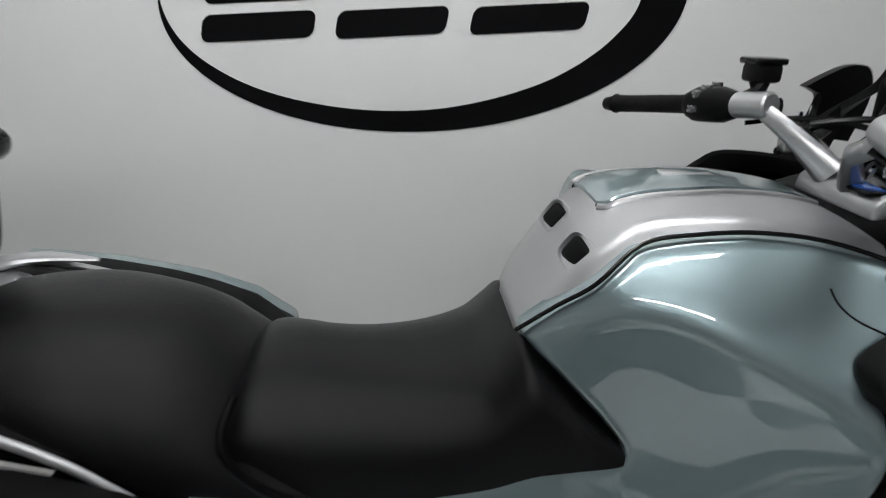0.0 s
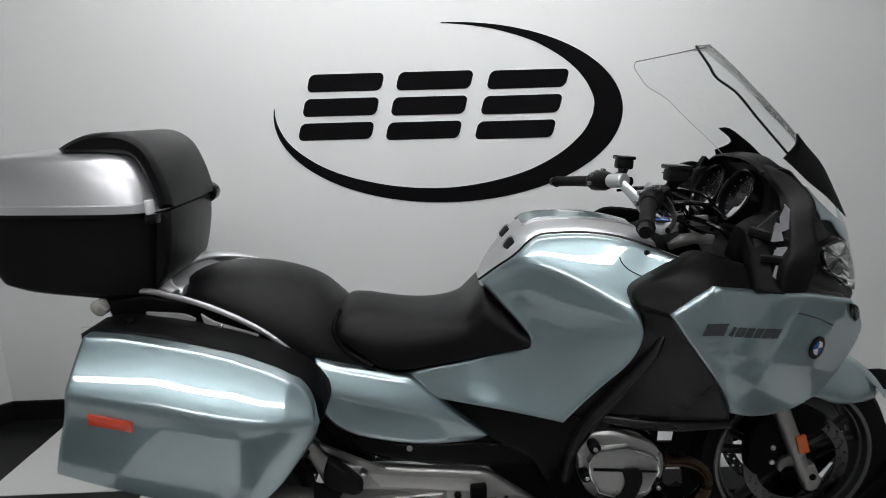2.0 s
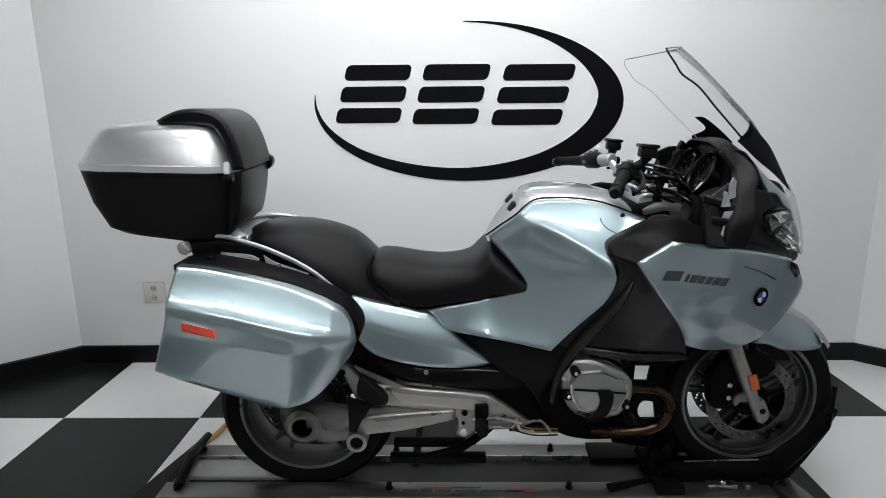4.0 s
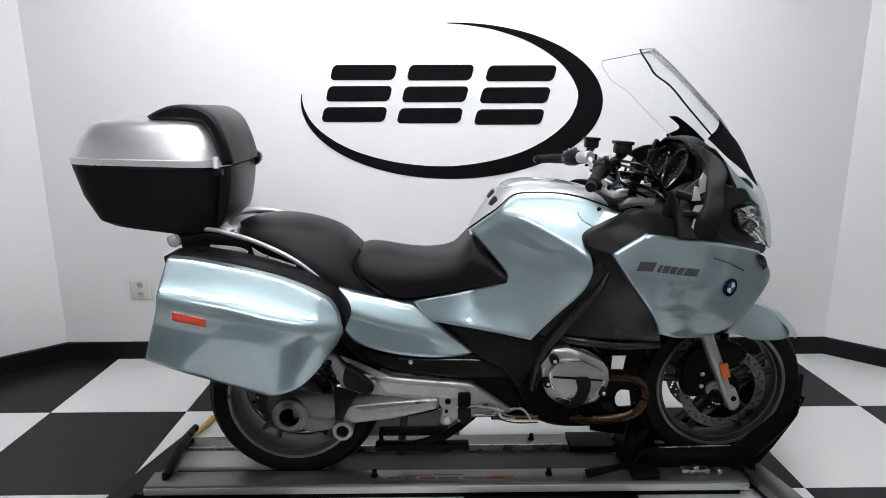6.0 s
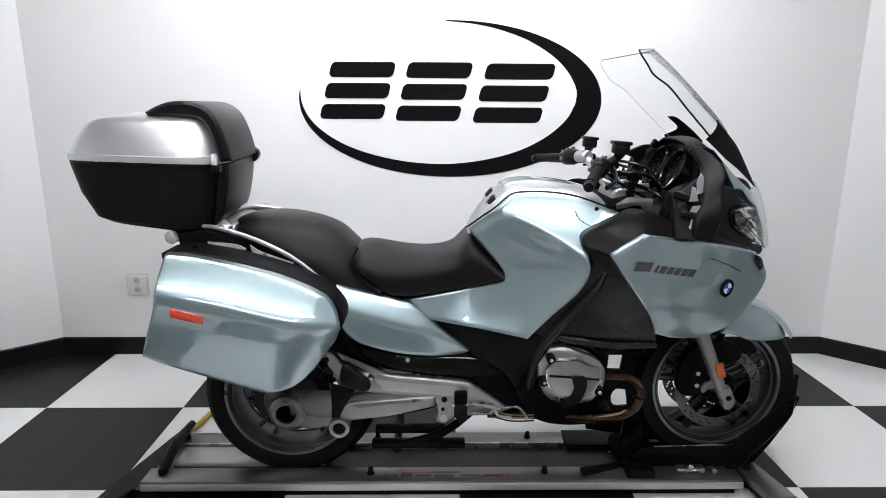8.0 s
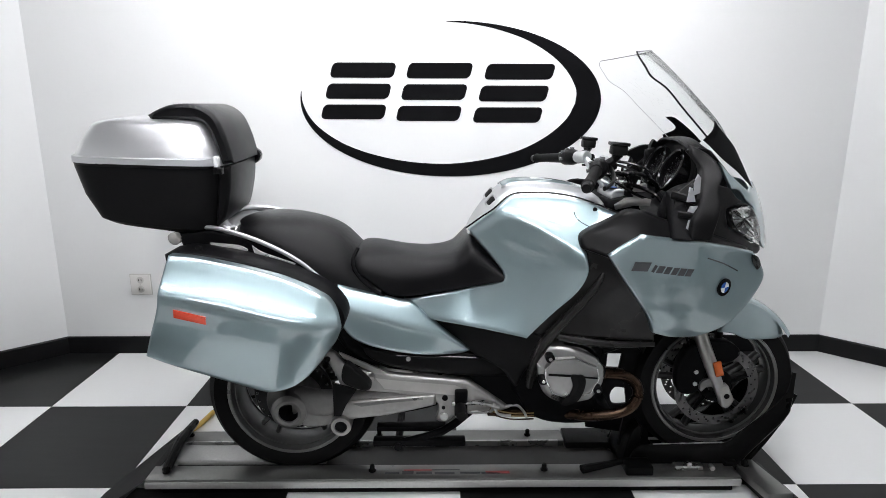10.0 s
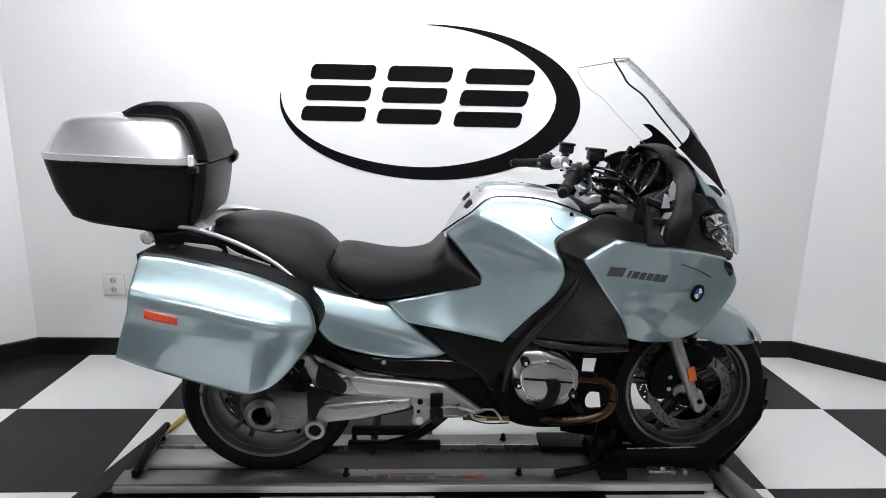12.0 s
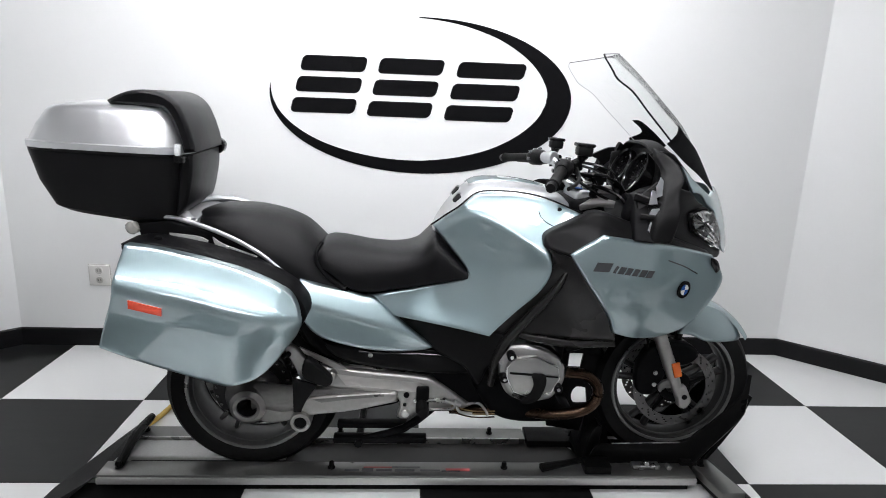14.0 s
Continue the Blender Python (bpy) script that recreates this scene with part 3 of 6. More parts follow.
part("torque_arm", slab([(-0.432, 0.285), (-0.421, 0.315), (-0.389, 0.350), (-0.241, 0.364), (-0.085, 0.375, 1), (-0.085, 0.338, 1), (-0.242, 0.302), (-0.376, 0.284), (-0.400, 0.262)], C - 0.195, C - 0.165, 0.010, 0.012), M_ALU, bike, "broad tapering aluminium torque arm")
# thin darker strip that paints shade along the torque arm's upper edge
part("arm_shade", slab([(-0.37, 0.346, 1), (-0.24, 0.360, 1), (-0.13, 0.368, 1), (-0.13, 0.360, 1), (-0.24, 0.349, 1), (-0.34, 0.335, 1)], C - 0.198, C - 0.190, 0.002, 0.012), M_LIP, bike, "darker strip painted as shade along the arm's upper edge")
part("rod_bush", spin([(0.022, -0.215), (0.033, -0.213), (0.035, -0.205), (0.035, -0.15), (0.022, -0.15)], -0.409, 0.268, C, 28), M_ALU, bike, "aluminium rod eye")
part("bush_core", disc(-0.409, C - 0.208, C - 0.15, 0.268, 0.021, 20), M_DARK, bike, "black rubber bush")
part("inner_guard", slab([(-0.432, 0.430, 1), (-0.352, 0.404, 1), (-0.388, 0.349), (-0.406, 0.308, 1), (-0.431, 0.308, 1)], C - 0.215, C - 0.198, 0.004, 0.014), M_BLACK, bike, "black plastic splash guard")
part("lug_plate", slab([(-0.545, 0.353, 1), (-0.440, 0.346, 1), (-0.435, 0.30, 1), (-0.440, 0.262), (-0.533, 0.248), (-0.56, 0.29)], C - 0.178, C - 0.165, 0.006, 0.014), M_ALUD, bike, "cast aluminium lug of the final drive")

# foot-rest plate
plate_line = [(-0.468, 0.530, 1), (-0.430, 0.528), (-0.372, 0.470), (-0.22, 0.447), (0.0, 0.425), (0.045, 0.408), (0.168, 0.318, 1), (0.10, 0.300), (0.027, 0.297), (0.0, 0.305), (-0.052, 0.268), (-0.085, 0.275), (-0.078, 0.315), (-0.092, 0.352), (-0.20, 0.372), (-0.318, 0.385), (-0.40, 0.398), (-0.428, 0.45)]
part("footrest_plate", slab(plate_line, C - 0.185, C - 0.150, 0.012, 0.016), M_ALU, bike, "cast aluminium foot-rest plate")
part("plate_recess", slab([(-0.29, 0.435, 1), (-0.20, 0.424, 1), (-0.02, 0.408, 1), (0.02, 0.385), (-0.03, 0.372, 1), (-0.26, 0.396, 1)], C - 0.188, C - 0.184, 0.002, 0.02), mat("rubbed_aluminium", (0.50, 0.49, 0.47), 0.36, metal=0.8, vary=0.15, stain=10), bike, "lighter machined face")
for px, pz, pr in ((-0.448, 0.505, 0.009), (-0.055, 0.362, 0.010), (-0.058, 0.292, 0.014), (0.075, 0.345, 0.008), (-0.06, 0.326, 0.006)):
    part("bolt", disc(px, C - 0.192, C - 0.18, pz, pr, 14, 0.002), M_STEEL if pr > 0.012 else M_DARK, bike)
part("passenger_peg", slab([(-0.379, 0.524), (-0.361, 0.520), (-0.297, 0.455), (-0.314, 0.430), (-0.382, 0.456), (-0.390, 0.491)], C - 0.275, C - 0.235, 0.008, 0.012), M_RUBBER, bike, "folded black rubber passenger foot peg")
part("peg_stay", slab([(-0.405, 0.542, 1), (-0.327, 0.506, 1), (-0.243, 0.467, 1), (-0.285, 0.466, 1), (-0.391, 0.522, 1)], C - 0.222, C - 0.205, 0.004, 0.012), M_ALU, bike, "thin aluminium stay")
part("peg_hinge", disc(-0.302, C - 0.215, C - 0.18, 0.440, 0.013, 14, 0.003), M_ALU, bike)
part("rider_peg", tube([(-0.005, C - 0.17, 0.335), (0.0, C - 0.26, 0.338), (0.0, C - 0.275, 0.338)], [0.017, 0.021, 0.016], 12), M_RUBBER, bike, "black rubber rider foot peg")
part("peg_bracket", box(-0.022, 0.022, C - 0.205, C - 0.18, 0.30, 0.395, 0.006), M_DARK, bike)
part("heel_guard", tube([(-0.03, C - 0.195, 0.345), (0.06, C - 0.20, 0.350), (0.13, C - 0.205, 0.335)], 0.008, 8, 1, 4), M_STEEL, bike)
part("brake_pedal", tube([(0.03, C - 0.19, 0.312), (0.10, C - 0.20, 0.318), (0.112, C - 0.205, 0.352), (0.125, C - 0.205, 0.312), (0.17, C - 0.205, 0.305)], 0.005, 8, 1, 5), M_STEEL, bike, "bent steel brake pedal")
part("pedal_loop", tube([(0.15, C - 0.205, 0.34), (0.19, C - 0.21, 0.345), (0.215, C - 0.21, 0.318), (0.222, C - 0.21, 0.30)], 0.0045, 8, 1, 5), M_STEEL, bike)
for dz in (0.0, 0.012, 0.022):
    part("brake_line", tube([(0.10, C - 0.19, 0.303 + dz), (0.17, C - 0.195, 0.286 + dz), (0.25, C - 0.19, 0.284 + dz)], 0.0024, 6, 1, 5), M_WIRE if dz else M_HEADER, bike, "brownish brake line")

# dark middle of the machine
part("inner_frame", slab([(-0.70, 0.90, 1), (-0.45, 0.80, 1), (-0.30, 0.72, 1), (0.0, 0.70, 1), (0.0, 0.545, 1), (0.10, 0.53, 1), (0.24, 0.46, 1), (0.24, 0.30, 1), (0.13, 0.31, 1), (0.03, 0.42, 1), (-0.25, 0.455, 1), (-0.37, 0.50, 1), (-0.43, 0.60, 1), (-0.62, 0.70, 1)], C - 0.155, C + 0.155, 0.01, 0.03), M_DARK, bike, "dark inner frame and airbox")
part("sill", slab([(-0.34, 0.552, 1), (-0.20, 0.532), (0.03, 0.528), (0.15, 0.515, 1), (0.17, 0.44, 1), (0.03, 0.440), (-0.18, 0.462), (-0.30, 0.50)], C - 0.185, C - 0.15, 0.012, 0.02), M_BLACK, bike, "black plastic sill")
part("sill_line", tube([(-0.215, C - 0.187, 0.519), (0.02, C - 0.188, 0.511), (0.15, C - 0.187, 0.504)], 0.004, 6, 1, 3), M_GLOSS, bike)
part("sill_screw", disc(-0.178, C - 0.191, C - 0.18, 0.505, 0.008, 14, 0.002), M_STEEL, bike)
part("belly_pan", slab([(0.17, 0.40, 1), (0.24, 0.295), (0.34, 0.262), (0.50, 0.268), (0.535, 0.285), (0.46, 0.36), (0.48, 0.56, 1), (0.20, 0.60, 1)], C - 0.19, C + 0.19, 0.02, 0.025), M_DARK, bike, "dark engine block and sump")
part("rear_mudguard", slab([(-0.92, 0.90, 1), (-0.70, 0.90, 1), (-0.45, 0.70, 1), (-0.37, 0.55, 1), (-0.40, 0.50), (-0.52, 0.66), (-0.72, 0.70), (-0.88, 0.66), (-0.93, 0.70)], C - 0.10, C + 0.10, 0.015, 0.03), M_BLACK, bike, "black plastic rear mudguard")
for y in (C - 0.12, C + 0.12):
    part("centre_stand_leg", tube([(0.06, y, 0.30), (-0.06, y, 0.20), (-0.22, y * 1.05, 0.155)], 0.015, 8, 1, 3), M_DARK, bike)
part("centre_stand_bar", tube([(-0.22, C - 0.15, 0.152), (-0.22, C + 0.15, 0.152)], 0.014, 8), M_DARK, bike)
part("centre_stand_foot", box(-0.30, -0.05, C - 0.10, C - 0.06, 0.185, 0.205, 0.004), M_DARK, bike)
part("stand_rail", box(-0.31, 0.02, C - 0.14, C - 0.10, 0.148, 0.172, 0.005), M_DARK, bike, "black centre stand arm")

# boxer cylinder, cover and exhaust header
for f in (False, True):
    cover = [(0.236, 0.535, 1), (0.263, 0.585), (0.285, 0.592), (0.334, 0.590), (0.409, 0.562), (0.440, 0.535), (0.453, 0.505), (0.450, 0.462), (0.418, 0.412), (0.395, 0.403), (0.335, 0.396), (0.280, 0.415), (0.250, 0.455)]
    CH = [(0.25, 0.53, 0.272), (0.45, 0.50, 0.272), (0.35, 0.5, 0.296), (0.3, 0.41, 0.272), (0.42, 0.42, 0.270), (0.33, 0.585, 0.272)]
    cov = part("cylinder_cover", skin(cover, CH, f, 0.012, 0.05, 0.012), M_COVER, bike, "silver cast cylinder head cover", 25)
    RH = [(0.26, 0.53, 0.300), (0.43, 0.50, 0.298), (0.35, 0.5, 0.310), (0.3, 0.44, 0.300), (0.40, 0.45, 0.298), (0.35, 0.56, 0.300)]
    rib = [(0.258, 0.526, 1), (0.279, 0.558, 1), (0.352, 0.564, 1), (0.423, 0.531, 1), (0.431, 0.494, 1), (0.407, 0.444, 1), (0.331, 0.427, 1), (0.283, 0.445, 1), (0.260, 0.494, 1)]
    part("cover_rib", skin(rib, RH, f, 0.006, 0.018, 0.010), M_COVER, cov, "raised middle of the cover", 25)
    rf = field(RH)
    rim_line = [(a, (2 * C + float(rf([(a, b)])[0]) - 0.002) if f else -float(rf([(a, b)])[0]) + 0.002, b) for a, b in [(q[0] * 0.985 + 0.345 * 0.015, q[1] * 0.985 + 0.495 * 0.015) for q in rib]]
    part("cover_edge", tube(rim_line + rim_line[:1], 0.0022, 6), M_CHROME, cov, "bright machined edge")
    part("cover_groove", skin([(0.268, 0.515, 1), (0.34, 0.512), (0.424, 0.500, 1), (0.424, 0.495, 1), (0.34, 0.505), (0.268, 0.508, 1)], [(a, b, c + 0.004) for a, b, c in RH], f, 0.002, 0.008, 0.008), M_DARK, cov, "dark groove across the cover")
    part("cover_pad", skin([(0.337, 0.510), (0.358, 0.513), (0.380, 0.508), (0.383, 0.473), (0.364, 0.422), (0.324, 0.403), (0.310, 0.413), (0.334, 0.440), (0.345, 0.474)], [(0.36, 0.51, 0.318), (0.38, 0.47, 0.316), (0.32, 0.41, 0.304), (0.35, 0.46, 0.316)], f, 0.005, 0.02, 0.008), M_RUBBER, cov, "black rubber protector pad")
    yy = (lambda a: 2 * C + a) if f else (lambda a: -a)
    for bx, bz in ((0.273, 0.562), (0.254, 0.487), (0.429, 0.454)):
        part("cover_bolt", disc(bx, yy(0.262), yy(0.300), bz, 0.0145, 16, 0.004), M_DARK, cov)
        part("bolt_head", disc(bx, yy(0.28), yy(0.304), bz, 0.006, 6, 0.001), M_STEEL, cov)
    part("cylinder", loft([[(0.35 + q * math.cos(a), yy(yv), 0.50 + q * math.sin(a)) for a in (2 * math.pi * k / 28 for k in range(28))] for i, yv in enumerate(np.linspace(0.12, 0.25, 14)) for q in ((0.085, 0.098) if i % 2 else (0.098, 0.085))]), M_ALU, bike, "finned aluminium cylinder", 20)
    part("header_pipe", tube([(0.425, yy(0.225), 0.492), (0.470, yy(0.215), 0.476), (0.535, yy(0.21), 0.467), (0.576, yy(0.21), 0.437), (0.588, yy(0.21), 0.393), (0.567, yy(0.205), 0.347), (0.512, yy(0.20), 0.320), (0.425, yy(0.18), 0.305), (0.30, yy(0.12), 0.285), (0.10, yy(0.08), 0.27)], 0.0185, 16, 1, 6), M_HEADER, bike, "heat-tinted exhaust header pipe")
    part("pipe_clamp", tube([(0.438, yy(0.223), 0.490), (0.458, yy(0.219), 0.482)], 0.025, 14), M_DARK, bike)
part("silencer", tube([(0.10, C + 0.10, 0.27), (-0.15, C + 0.16, 0.30), (-0.35, C + 0.20, 0.34), (-0.78, C + 0.21, 0.44)], [0.03, 0.045, 0.058, 0.056], 18, 1, 4), M_STEEL, bike, "steel silencer")
part("front_cowl", slab([(0.44, 0.60, 1), (0.70, 0.60, 1), (0.705, 0.45, 1), (0.594, 0.455, 1), (0.540, 0.455, 1), (0.538, 0.405, 1), (0.44, 0.402, 1)], -0.005, 0.015, 0.003, 0.02), M_DARK, bike, "dark lower cowl before the engine")
part("front_cowl_leg", slab([(0.594, 0.456, 1), (0.705, 0.451, 1), (0.690, 0.316, 1), (0.705, 0.181, 1), (0.72, 0.085, 1), (0.602, 0.085, 1), (0.623, 0.254, 1), (0.613, 0.317, 1), (0.586, 0.396, 1)], -0.004, 0.014, 0.003, 0.02), M_DARK, bike, "dark lower cowl before the engine")
part("front_cowl_stay", slab([(0.44, 0.403, 1), (0.587, 0.397, 1), (0.613, 0.317, 1), (0.576, 0.321), (0.559, 0.290), (0.572, 0.254), (0.623, 0.254, 1), (0.602, 0.14, 1), (0.476, 0.16, 1)], -0.003, 0.013, 0.003, 0.02), M_DARK, bike, "dark lower cowl before the engine")
part("knock_bracket", slab([(0.560, 0.605, 1), (0.61, 0.60, 1), (0.60, 0.575), (0.58, 0.565)], C - 0.20, C - 0.185, 0.003, 0.01), M_GLOSS, bike)

# body panels
TANK = [(-0.192, 0.712, 1), (-0.032, 0.748), (0.100, 0.785), (0.130, 0.812), (0.060, 0.896), (0.018, 0.944, 1), (0.059, 0.980), (0.094, 1.008), (0.128, 1.038), (0.152, 1.055), (0.209, 1.062), (0.286, 1.060), (0.368, 1.046), (0.420, 1.031), (0.480, 1.010, 1), (0.470, 0.985, 1), (0.370, 0.94, 1), (0.372, 0.89), (0.376, 0.842), (0.346, 0.784), (0.276, 0.708), (0.200, 0.622, 1), (0.056, 0.637), (-0.138, 0.652, 1)]
TANK_FAR = [p for p in TANK if not (p[0] < 0.15 and p[1] > 0.88)]
# the upper face runs straight from the console's edge (CREST) to a crease (RIDGE); the knee recess lies below the crease
RIDGE = [(0.030, 0.932, 0.158), (0.050, 0.945, 0.167), (0.075, 0.976, 0.180), (0.113, 1.010, 0.200), (0.16, 1.006, 0.217), (0.235, 0.969, 0.245), (0.303, 0.929, 0.270), (0.352, 0.897, 0.295), (0.40, 0.86, 0.318)]
CREST = [(0.012, 0.944, 0.137), (0.030, 0.958, 0.141), (0.059, 0.982, 0.146), (0.098, 1.012, 0.152), (0.150, 1.055, 0.161), (0.209, 1.063, 0.164), (0.286, 1.061, 0.169), (0.368, 1.047, 0.184), (0.474, 1.010, 0.255)]
TANK_A = [(a[0] + (b[0] - a[0]) * u, a[1] + (b[1] - a[1]) * u, a[2] + (b[2] - a[2]) * u + 0.032 * u * (1 - u)) for a, b in zip(CREST, RIDGE) for u in (0.0, 0.35, 0.7, 1.0, 1.4)]
TANK_FOOT = [(-0.25, 0.715, 0.146), (-0.19, 0.700, 0.152), (-0.1, 0.652, 0.178), (0.056, 0.637, 0.230), (0.203, 0.623, 0.278), (0.276, 0.713, 0.290), (0.345, 0.794, 0.304), (0.40, 0.85, 0.318)]


def smooth_line(keys, k, sigma=0.018):
    """Column k of key rows as a soft curve over their first number."""
    xs = np.linspace(-0.32, 0.52, 421)
    v = np.interp(xs, [q[0] for q in keys], [q[k] for q in keys])
    g = np.exp(-0.5 * (np.arange(-60, 61) * 0.002 / sigma) ** 2)
    w = np.convolve(np.pad(v, 60, mode="edge"), g / g.sum(), mode="valid")
    return lambda x: np.interp(x, xs, w)


def knee_h(Q):
    """The hollow below the crease: it falls in under the crease and flares out to the panel's foot."""
    Q = np.atleast_2d(Q)
    x, z = Q[:, 0], Q[:, 1]
    zr, hr = smooth_line(RIDGE, 1)(x), smooth_line(RIDGE, 2)(x)
    zb, hb = smooth_line(TANK_FOOT, 1)(x), smooth_line(TANK_FOOT, 2)(x)
    d, deep = zr - z, np.maximum(zr - zb, 0.05)
    b = (hb - hr + 0.20 * deep) / deep**2
    return hr + 0.002 - 0.20 * d + np.where(d > 0, b * d * d, 0.0)


COVER = [(-0.402, 0.770, 1), (-0.322, 0.747), (-0.214, 0.719), (-0.160, 0.705), (-0.085, 0.640), (0.030, 0.545, 1), (0.0, 0.534), (-0.106, 0.530), (-0.215, 0.543), (-0.324, 0.574), (-0.377, 0.617), (-0.405, 0.69)]
TRI = [(-0.145, 0.672, 1), (0.056, 0.648), (0.210, 0.630, 1), (0.262, 0.610), (0.245, 0.548), (0.206, 0.480), (0.180, 0.42), (0.13, 0.485), (0.045, 0.528), (-0.01, 0.562)]
TRI_H = [(-0.136, 0.66, 0.132), (0.056, 0.637, 0.198), (0.203, 0.613, 0.236), (0.26, 0.6, 0.268), (0.2, 0.46, 0.225), (0.045, 0.53, 0.200), (0.1, 0.57, 0.222), (-0.01, 0.56, 0.168), (0.13, 0.59, 0.236)]
SIDE = [(0.349, 0.936, 1), (0.380, 0.930), (0.430, 0.915, 1), (0.490, 0.828), (0.565, 0.722), (0.590, 0.668, 1), (0.602, 0.612, 1), (0.45, 0.616), (0.330, 0.622), (0.29, 0.612), (0.249, 0.555, 1), (0.204, 0.612, 1), (0.232, 0.655), (0.307, 0.747), (0.360, 0.82), (0.378, 0.87)]
SIDE_H = [(0.349, 0.936, 0.295), (0.414, 0.912, 0.324), (0.474, 0.824, 0.326), (0.549, 0.718, 0.320), (0.6, 0.612, 0.283), (0.45, 0.616, 0.273), (0.33, 0.622, 0.262), (0.249, 0.56, 0.235), (0.204, 0.612, 0.225), (0.307, 0.747, 0.255), (0.378, 0.87, 0.285), (0.40, 0.77, 0.285), (0.46, 0.70, 0.284), (0.37, 0.69, 0.268), (0.44, 0.83, 0.305)]
FAIR = [(0.416, 0.911, 1), (0.465, 0.943), (0.514, 0.969, 1), (0.617, 0.954), (0.773, 0.926), (0.909, 0.890, 1), (0.955, 0.845), (0.988, 0.786), (0.954, 0.716), (0.873, 0.652), (0.80, 0.632), (0.728, 0.628), (0.64, 0.640), (0.573, 0.662, 1), (0.549, 0.718), (0.474, 0.824)]
FAIR_H = [(0.416, 0.911, 0.350), (0.516, 0.972, 0.338), (0.617, 0.954, 0.330), (0.773, 0.926, 0.278), (0.909, 0.89, 0.220), (0.988, 0.786, 0.150), (0.954, 0.716, 0.165), (0.873, 0.65, 0.200), (0.728, 0.628, 0.268), (0.573, 0.662, 0.333), (0.549, 0.718, 0.345), (0.474, 0.824, 0.352), (0.822, 0.779, 0.232), (0.65, 0.83, 0.325), (0.70, 0.73, 0.300), (0.56, 0.87, 0.350), (0.90, 0.76, 0.195)]
BROW = [(0.349, 0.921, 1), (0.345, 0.950), (0.368, 0.971), (0.462, 1.013), (0.497, 1.026), (0.537, 1.024), (0.612, 0.998), (0.690, 0.975), (0.754, 0.953), (0.904, 0.897, 1), (0.90, 0.88, 1), (0.773, 0.908), (0.617, 0.936), (0.520, 0.950), (0.478, 0.930), (0.432, 0.896, 1)]
BROW_H = [(0.349, 0.934, 0.318), (0.375, 0.980, 0.300), (0.428, 1.003, 0.284), (0.497, 1.021, 0.276), (0.571, 1.017, 0.270), (0.64, 0.985, 0.280), (0.754, 0.953, 0.255), (0.904, 0.897, 0.205), (0.773, 0.924, 0.270), (0.617, 0.952, 0.322), (0.516, 0.97, 0.334), (0.414, 0.91, 0.343), (0.45, 0.965, 0.325)]
FRONT = [(0.785, 1.165, 1), (0.860, 1.105), (0.915, 1.068, 1), (0.985, 1.085), (1.030, 1.010), (1.055, 0.94), (1.068, 0.88), (1.045, 0.855, 1), (1.000, 0.882), (0.975, 0.935), (0.938, 1.016, 1), (0.897, 1.042), (0.868, 1.074), (0.835, 1.082, 1), (0.810, 1.118)]
FRONT_H = [(0.785, 1.165, 0.205), (0.86, 1.105, 0.178), (0.915, 1.07, 0.155), (0.985, 1.085, 0.02), (1.03, 1.01, 0.01), (1.06, 0.93, 0.0), (1.068, 0.88, 0.0), (1.0, 0.882, 0.105), (0.975, 0.935, 0.120), (0.928, 1.022, 0.145), (0.86, 1.032, 0.185), (0.80, 1.08, 0.212), (0.98, 1.03, 0.085)]
LAMP = [(0.828, 1.018, 1), (0.885, 1.024), (0.928, 1.022, 1), (0.962, 0.972), (0.985, 0.925), (0.980, 0.895), (0.955, 0.897), (0.905, 0.928), (0.846, 0.960, 1), (0.833, 0.99)]
LAMP_H = [(0.846, 1.017, 0.190), (0.928, 1.022, 0.140), (0.985, 0.92, 0.105), (0.955, 0.897, 0.140), (0.865, 0.963, 0.190), (0.91, 0.97, 0.172)]
SURR = [(0.775, 1.105, 1), (0.806, 1.090), (0.836, 1.082), (0.870, 1.050), (0.902, 1.034, 1), (0.838, 1.024), (0.824, 1.018), (0.828, 0.988), (0.842, 0.956), (0.892, 0.936), (0.955, 0.890), (1.000, 0.880, 1), (0.985, 0.858), (0.93, 0.870), (0.85, 0.905), (0.76, 0.935), (0.70, 0.965), (0.72, 1.04)]
SURR_H = [(0.785, 1.10, 0.208), (0.852, 1.03, 0.186), (0.862, 0.958, 0.182), (0.955, 0.89, 0.130), (1.0, 0.88, 0.100), (0.93, 0.87, 0.175), (0.85, 0.905, 0.215), (0.7, 0.965, 0.260), (0.72, 1.04, 0.25)]
FIN = [(0.777, 1.288, 1), (0.803, 1.256), (0.840, 1.215), (0.880, 1.149), (0.921, 1.081, 1), (0.856, 1.136), (0.807, 1.172), (0.761, 1.213), (0.739, 1.231, 1), (0.772, 1.262)]
FIN_FAR = [(0.756, 1.294, 1), (0.787, 1.292), (0.845, 1.250), (0.892, 1.206, 1), (0.850, 1.170), (0.770, 1.195, 1), (0.756, 1.229, 1), (0.798, 1.254)]
FIN_H = [(0.777, 1.288, 0.160), (0.84, 1.215, 0.165), (0.921, 1.081, 0.155), (0.856, 1.136, 0.172), (0.739, 1.231, 0.178)]
FAIR_H = [(a, b, c + 0.008) for a, b, c in FAIR_H]
fair_h = sweep3(FAIR_H)
tank_h = ridge(field(TANK_A, 3e-2), knee_h, 0.005)
def cover_h(Q):
    """Half width of a side cover, folded along a line that falls to the front."""
    Q = np.atleast_2d(Q)
    x, z = Q[:, 0], Q[:, 1]
    d = z - (0.697 - 0.306 * (x + 0.39))
    fold = np.where(d > 0, 0.48, 0.14) * (np.sqrt(d * d + 0.012**2) - 0.012)
    return 0.216 - fold - 0.026 * np.clip((x + 0.4) / 0.41, 0, 2) ** 2


